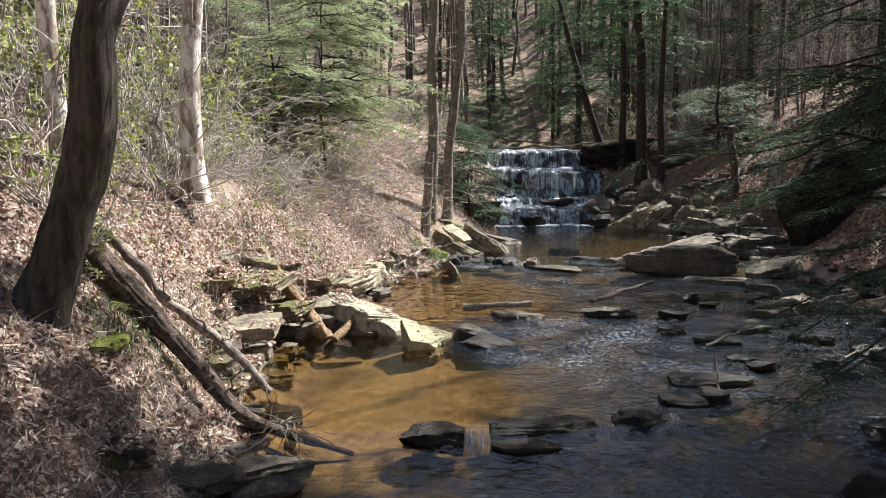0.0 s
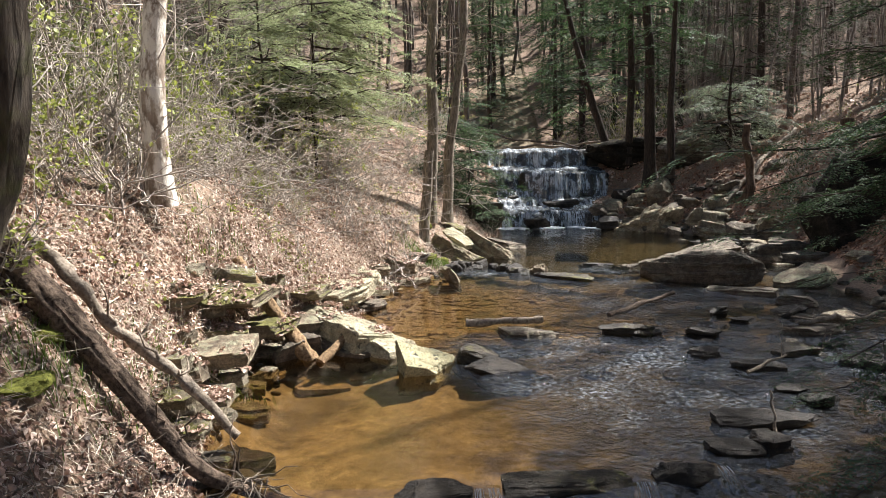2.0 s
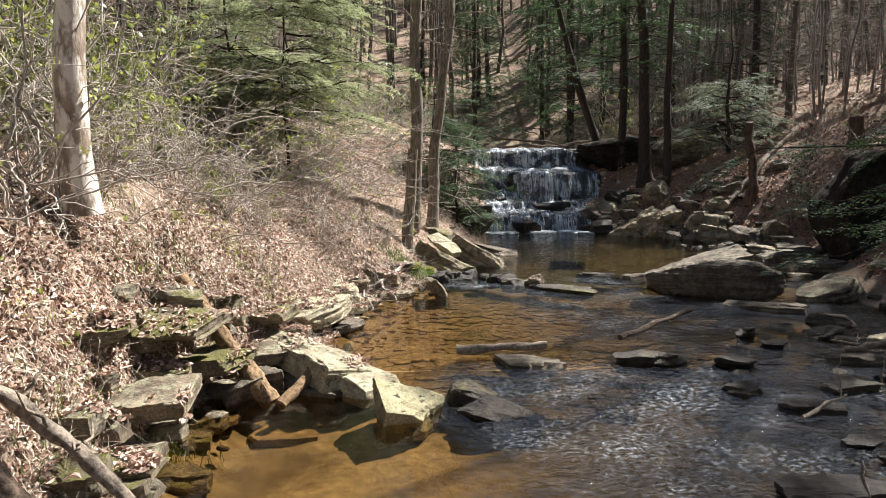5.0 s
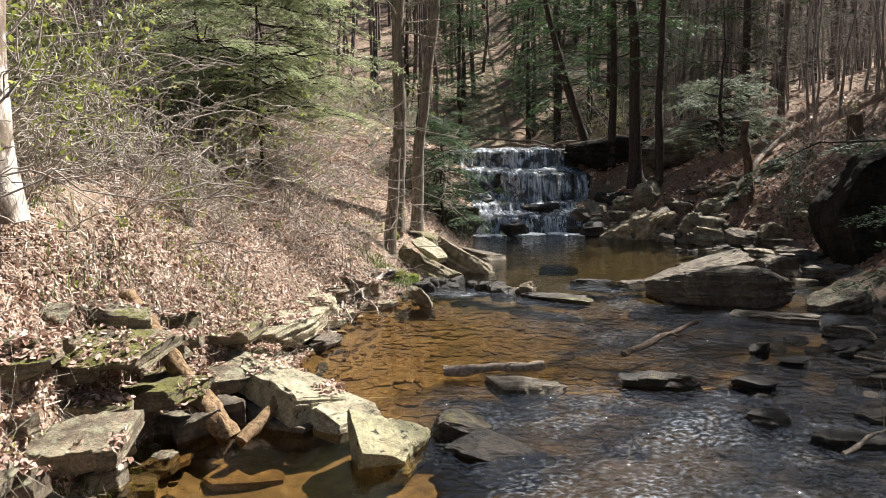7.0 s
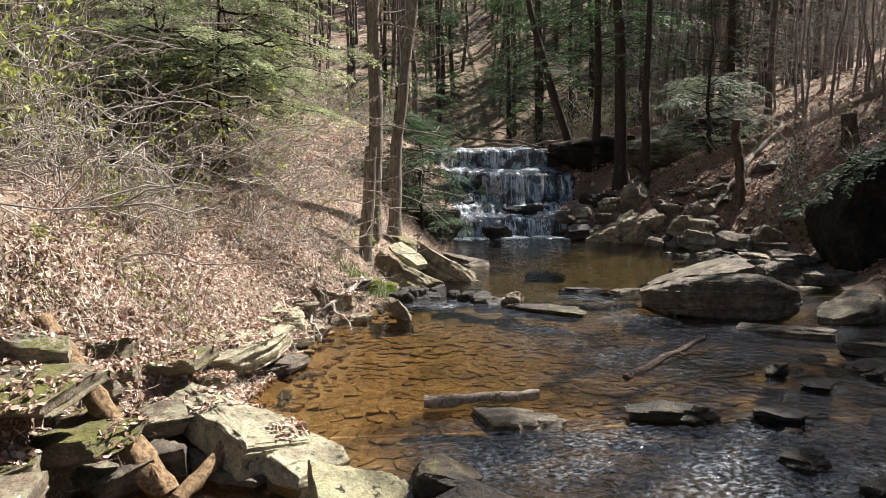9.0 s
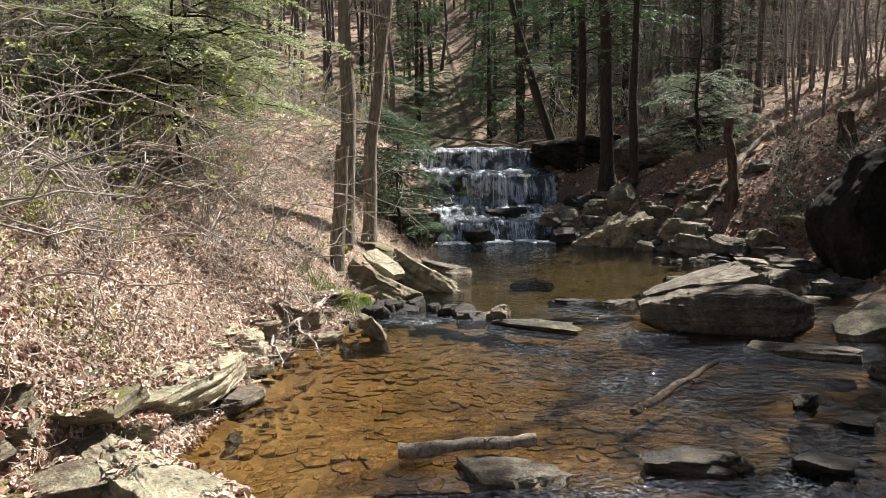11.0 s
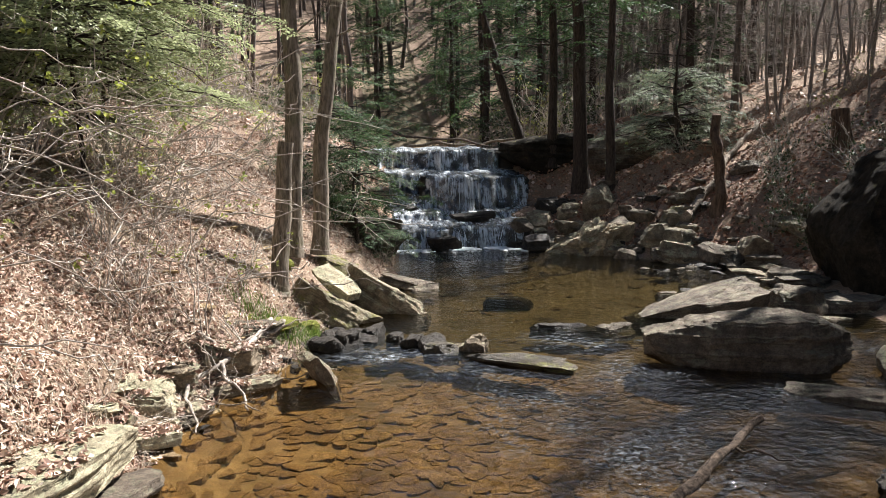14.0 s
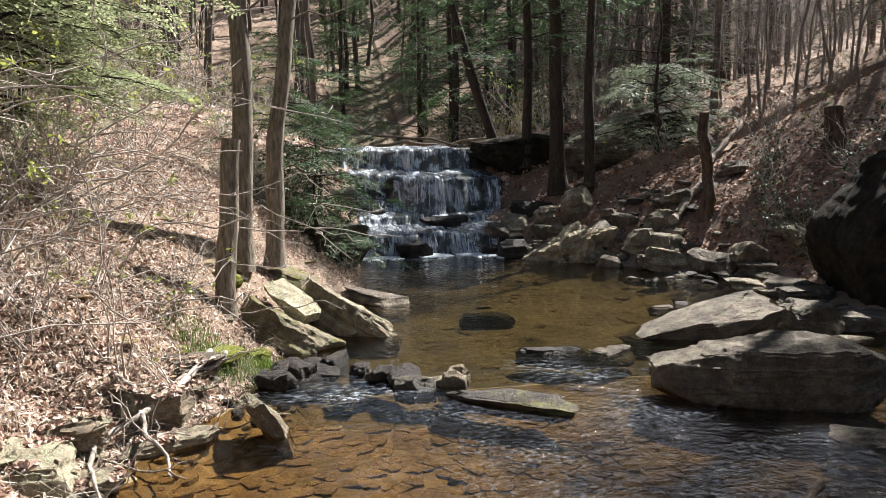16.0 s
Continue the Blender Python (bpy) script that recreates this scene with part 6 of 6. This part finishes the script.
# dead stalks and twigs lying in the litter
for count, lo_, hi_, lift, mat_, label_ in [(30000, 0.04, 0.22, 0.1, M_STRAW, "pale dead twigs and grass stalks in the litter"), (5000, 0.2, 0.6, 0.25, M_BARK, "thin brown twigs lying over the leaves")]:
    y = rl.uniform(3.2, 22.0, count)
    x = shore_left(y) - np.abs(rl.normal(0, 1, count)) * np.interp(y, [6, 10, 14], [1.3, 2.0, 2.8])
    keep = (y > 5.9) | (rl.random(count) < 0.7)
    x, y = x[keep], y[keep]
    p, nrm = surface(x, y)
    d = rl.normal(size=p.shape)
    d -= nrm * (d * nrm).sum(1)[:, None] * rl.uniform(0.3, 1.0, len(p))[:, None]
    d /= np.linalg.norm(d, axis=1)[:, None]
    ln = rl.uniform(lo_, hi_, len(p))[:, None]
    sd = np.cross(d, nrm) * rl.uniform(0.0015, 0.004, len(p))[:, None]
    mid_ = p + nrm * (0.012 + lift * ln) + rl.normal(0, 0.012, p.shape)
    a_, b_ = p - d * ln / 2 + nrm * 0.006, p + d * ln / 2 + nrm * (0.006 + rl.uniform(0, 2 * lift, len(p))[:, None] * ln)
    v = np.stack([a_ - sd, a_ + sd, mid_ + sd, mid_ - sd, b_], 1).reshape(-1, 3)
    k_ = np.arange(len(p))[:, None] * 5
    g = Geo().add(v, k_ + np.array([0, 1, 2, 3]))
    g.add(v, k_ + np.array([3, 2, 4]))
    tagged(new("dead_twigs", g.mesh("dead_twigs", mat_, False)), label_, "twigs", kind="stuff")

g = Geo()
for x0, y0, sx, sy, count in [(-0.35, 14.35, 0.22, 0.2, 900), (0.1, 14.5, 0.12, 0.12, 400), (-2.2, 6.4, 0.15, 0.2, 250), (-2.0, 7.3, 0.2, 0.3, 250), (-2.35, 8.6, 0.3, 0.4, 300), (-2.4, 5.2, 0.2, 0.2, 250)]:
    x, y = rl.normal(x0, sx, count), rl.normal(y0, sy, count)
    z = ground_z(x, y)
    az, h = rl.uniform(0, 6.283, count), rl.uniform(0.06, 0.16, count)
    w = 0.004
    dx, dy = np.cos(az), np.sin(az)
    tip = np.stack([x + dx * h * 0.6, y + dy * h * 0.6, z + h], 1)
    a = np.stack([x - dy * w, y + dx * w, z - 0.01], 1)
    c = np.stack([x + dy * w, y - dx * w, z - 0.01], 1)
    m_ = (a + c) / 2 * 0.5 + tip * 0.5 + np.array([0, 0, 0.02])
    v = np.stack([a, c, m_ + (c - a) * 0.4, m_ - (c - a) * 0.4, tip], 1).reshape(-1, 3)
    k_ = np.arange(count)[:, None] * 5
    g.add(v, k_ + np.array([0, 1, 2, 3]))
    g.add(v, k_ + np.array([3, 2, 4]))
tagged(new("grass", g.mesh("grass", M_GRASS, False)), "fresh green grass tufts at the water's edge", "grass", kind="stuff")

for x, y, s, h in [(-0.42, 14.3, 0.55, 0.14), (0.0, 14.75, 0.3, 0.14), (-0.35, 16.0, 0.3, 0.16), (-2.6, 5.5, 0.3, 0.1), (-2.42, 4.9, 0.34, 0.09), (-2.15, 6.3, 0.3, 0.07)]:
    rock("moss_cushion", "bright green moss cushion on the bank", (x, y, ground_at(x, y) - 0.03), (s, s * 0.8, h), rl.uniform(0, 360), (0, 0), int(rl.integers(900, 999)), M_MOSS, "moss cushions", n=22, round_=0.6, cuts=3, rough=0.22)["category"] = "moss"

# young plants coming up through the litter
y = rl.uniform(5.5, 10.5, 2400)
x = shore_left(y) - 0.15 - np.abs(rl.normal(0, 1, 2400)) * 1.3
keep = fbm(np.stack([x * 1.3, y * 1.3, x * 0], 1), 3, 71) > 0.16
p, nrm = surface(x[keep], y[keep])
g = Geo()
add_leaves(g, p + np.array([0, 0, 1.0]) * rl.uniform(0.02, 0.14, len(p))[:, None], 0.04, rl, 0.6)
tagged(new("seedlings", g.mesh("seedlings", M_SPRING, False)), "fresh green seedlings scattered through the dry leaves", "plants", kind="stuff")

# ---- flat stones of the stream bed ----
def cell(c, near):
    """The polygon round c that lies nearer to it than to any of its neighbours."""
    poly = c + np.array([(-0.4, -0.4), (0.4, -0.4), (0.4, 0.4), (-0.4, 0.4)])
    for o in near:
        nm, md = o - c, (o + c) / 2
        s = (poly - md) @ nm
        out = []
        for i_ in range(len(poly)):
            j_ = (i_ + 1) % len(poly)
            if s[i_] <= 0:
                out.append(poly[i_])
            if (s[i_] <= 0) != (s[j_] <= 0):
                out.append(poly[i_] + (poly[j_] - poly[i_]) * (s[i_] / (s[i_] - s[j_])))
        poly = np.array(out)
    return poly


def flagstone(c, poly, r):
    """A thin broken stone with chipped corners and a slightly domed top, about its own middle."""
    p = []
    for i_ in range(len(poly)):
        a_, b_ = poly[i_] - c, poly[(i_ + 1) % len(poly)] - c
        if np.linalg.norm(b_ - a_) > 0.03:
            p += [a_ + (b_ - a_) * r.uniform(0.12, 0.25), a_ + (b_ - a_) * r.uniform(0.75, 0.88)]
    p = np.array(p) * r.uniform(0.93, 1.08) + r.normal(0, 0.005, (len(p), 2))
    m = len(p)
    h = r.uniform(0.003, 0.016)
    tilt_ = r.normal(0, 0.05, 2)
    v = [np.column_stack([p, np.full(m, -0.03)]), np.column_stack([p * 1.0, h * 0.75 + p @ tilt_]), np.column_stack([p * 0.9, h + p @ tilt_])]
    v = np.concatenate(v + [np.array([[0, 0, h * 1.05]])])
    i_ = np.arange(m)
    j_ = (i_ + 1) % m
    quads = np.concatenate([np.stack([i_, j_, j_ + m, i_ + m], 1), np.stack([i_ + m, j_ + m, j_ + 2 * m, i_ + 2 * m], 1)])
    return v, quads, np.stack([i_ + 2 * m, j_ + 2 * m, np.full(m, 3 * m)], 1)


rv = np.random.default_rng(515)
gx, gy = np.meshgrid(np.arange(-1.9, 3.4, 0.125), np.arange(8.4, 13.4, 0.085))
seeds = np.stack([gx.ravel(), gy.ravel()], 1) + rv.normal(0, 0.06, (gx.size, 2))
seeds = seeds[rv.random(len(seeds)) < 0.74]
g, single = Geo(), 0
for c in seeds:
    x, y = c
    if x < float(shore_left(y)) + 0.02 or rv.random() < 0.14 + 0.5 * max(0, x - 2.2) + 0.5 * max(0, 9.0 - y):
        continue
    d2 = ((seeds - c) ** 2).sum(1)
    order = np.argsort(d2)[1:15]
    v, quads, tris = flagstone(c, cell(c, seeds[order]), rv)
    at = (x, y, ground_at(x, y))
    if single < 300 and x < 1.6 and 9.2 < y < 12.0:
        single += 1
        ob = part("stone", Geo().add(v, quads).add(np.zeros((0, 3)), tris - len(v)).mesh("stone", M_BEDSTONE, False), ground)
        ob.matrix_world = Matrix.Translation(at)
    else:
        g.add(v + at, quads)
        g.add(np.zeros((0, 3)), tris - len(v))
for k in range(620):
    x, y = rl.uniform(-1.8, 6.0), rl.uniform(3.6, 22)
    if x < 3.2 and 5.4 < y < 13.4:
        continue
    s = rl.uniform(0.08, 0.3)
    me = FLAT[k % 8]
    co = np.empty(len(me.vertices) * 3)
    me.vertices.foreach_get("co", co)
    m_ = np.array((pose(0, 0, 0, rl.normal(0, 5), rl.normal(0, 5), rl.uniform(0, 360)) @ Matrix.Diagonal((s, s, s, 1))).to_3x3())
    g.add(co.reshape(-1, 3) @ m_.T + (x, y, ground_at(x, y) - 0.09 * s), CUBES[3][1])
tagged(new("bed_gravel", g.mesh("bed_gravel", M_BEDSTONE, True, 32)), "brown broken stones lying under the water", "gravel", kind="stuff")

# leaves that fell on the bank stones
g = Geo()
for ob in [o for o in scene.objects if o.name.startswith(("rock", "fallen_log")) and o.type == "MESH" and o.location.x < 0 and o.location.y < 16.5 and o.location.z > -0.03]:
    me = ob.data
    n = len(me.vertices)
    co, no = np.empty(n * 3), np.empty(n * 3)
    me.vertices.foreach_get("co", co)
    me.vertices.foreach_get("normal", no)
    m_ = np.array(ob.matrix_world)
    co, no = co.reshape(-1, 3) @ m_[:3, :3].T + m_[:3, 3], no.reshape(-1, 3) @ m_[:3, :3].T
    top = np.nonzero((no[:, 2] > 0.75) & (fbm(co * 3.1, 2, 70) > -0.1))[0]
    if len(top):
        pick = rl.choice(top, min(380, len(top)))
        add_leaves(g, co[pick] + no[pick] * 0.008 + rl.normal(0, 0.012, (len(pick), 3)) * (1, 1, 0.2), 0.048, rl, 0.6, no[pick], 0.5)
tagged(new("fallen_leaves", g.mesh("fallen_leaves", M_LITTER, False)), "dry leaves scattered over the bank stones", "leaf litter", kind="stuff")
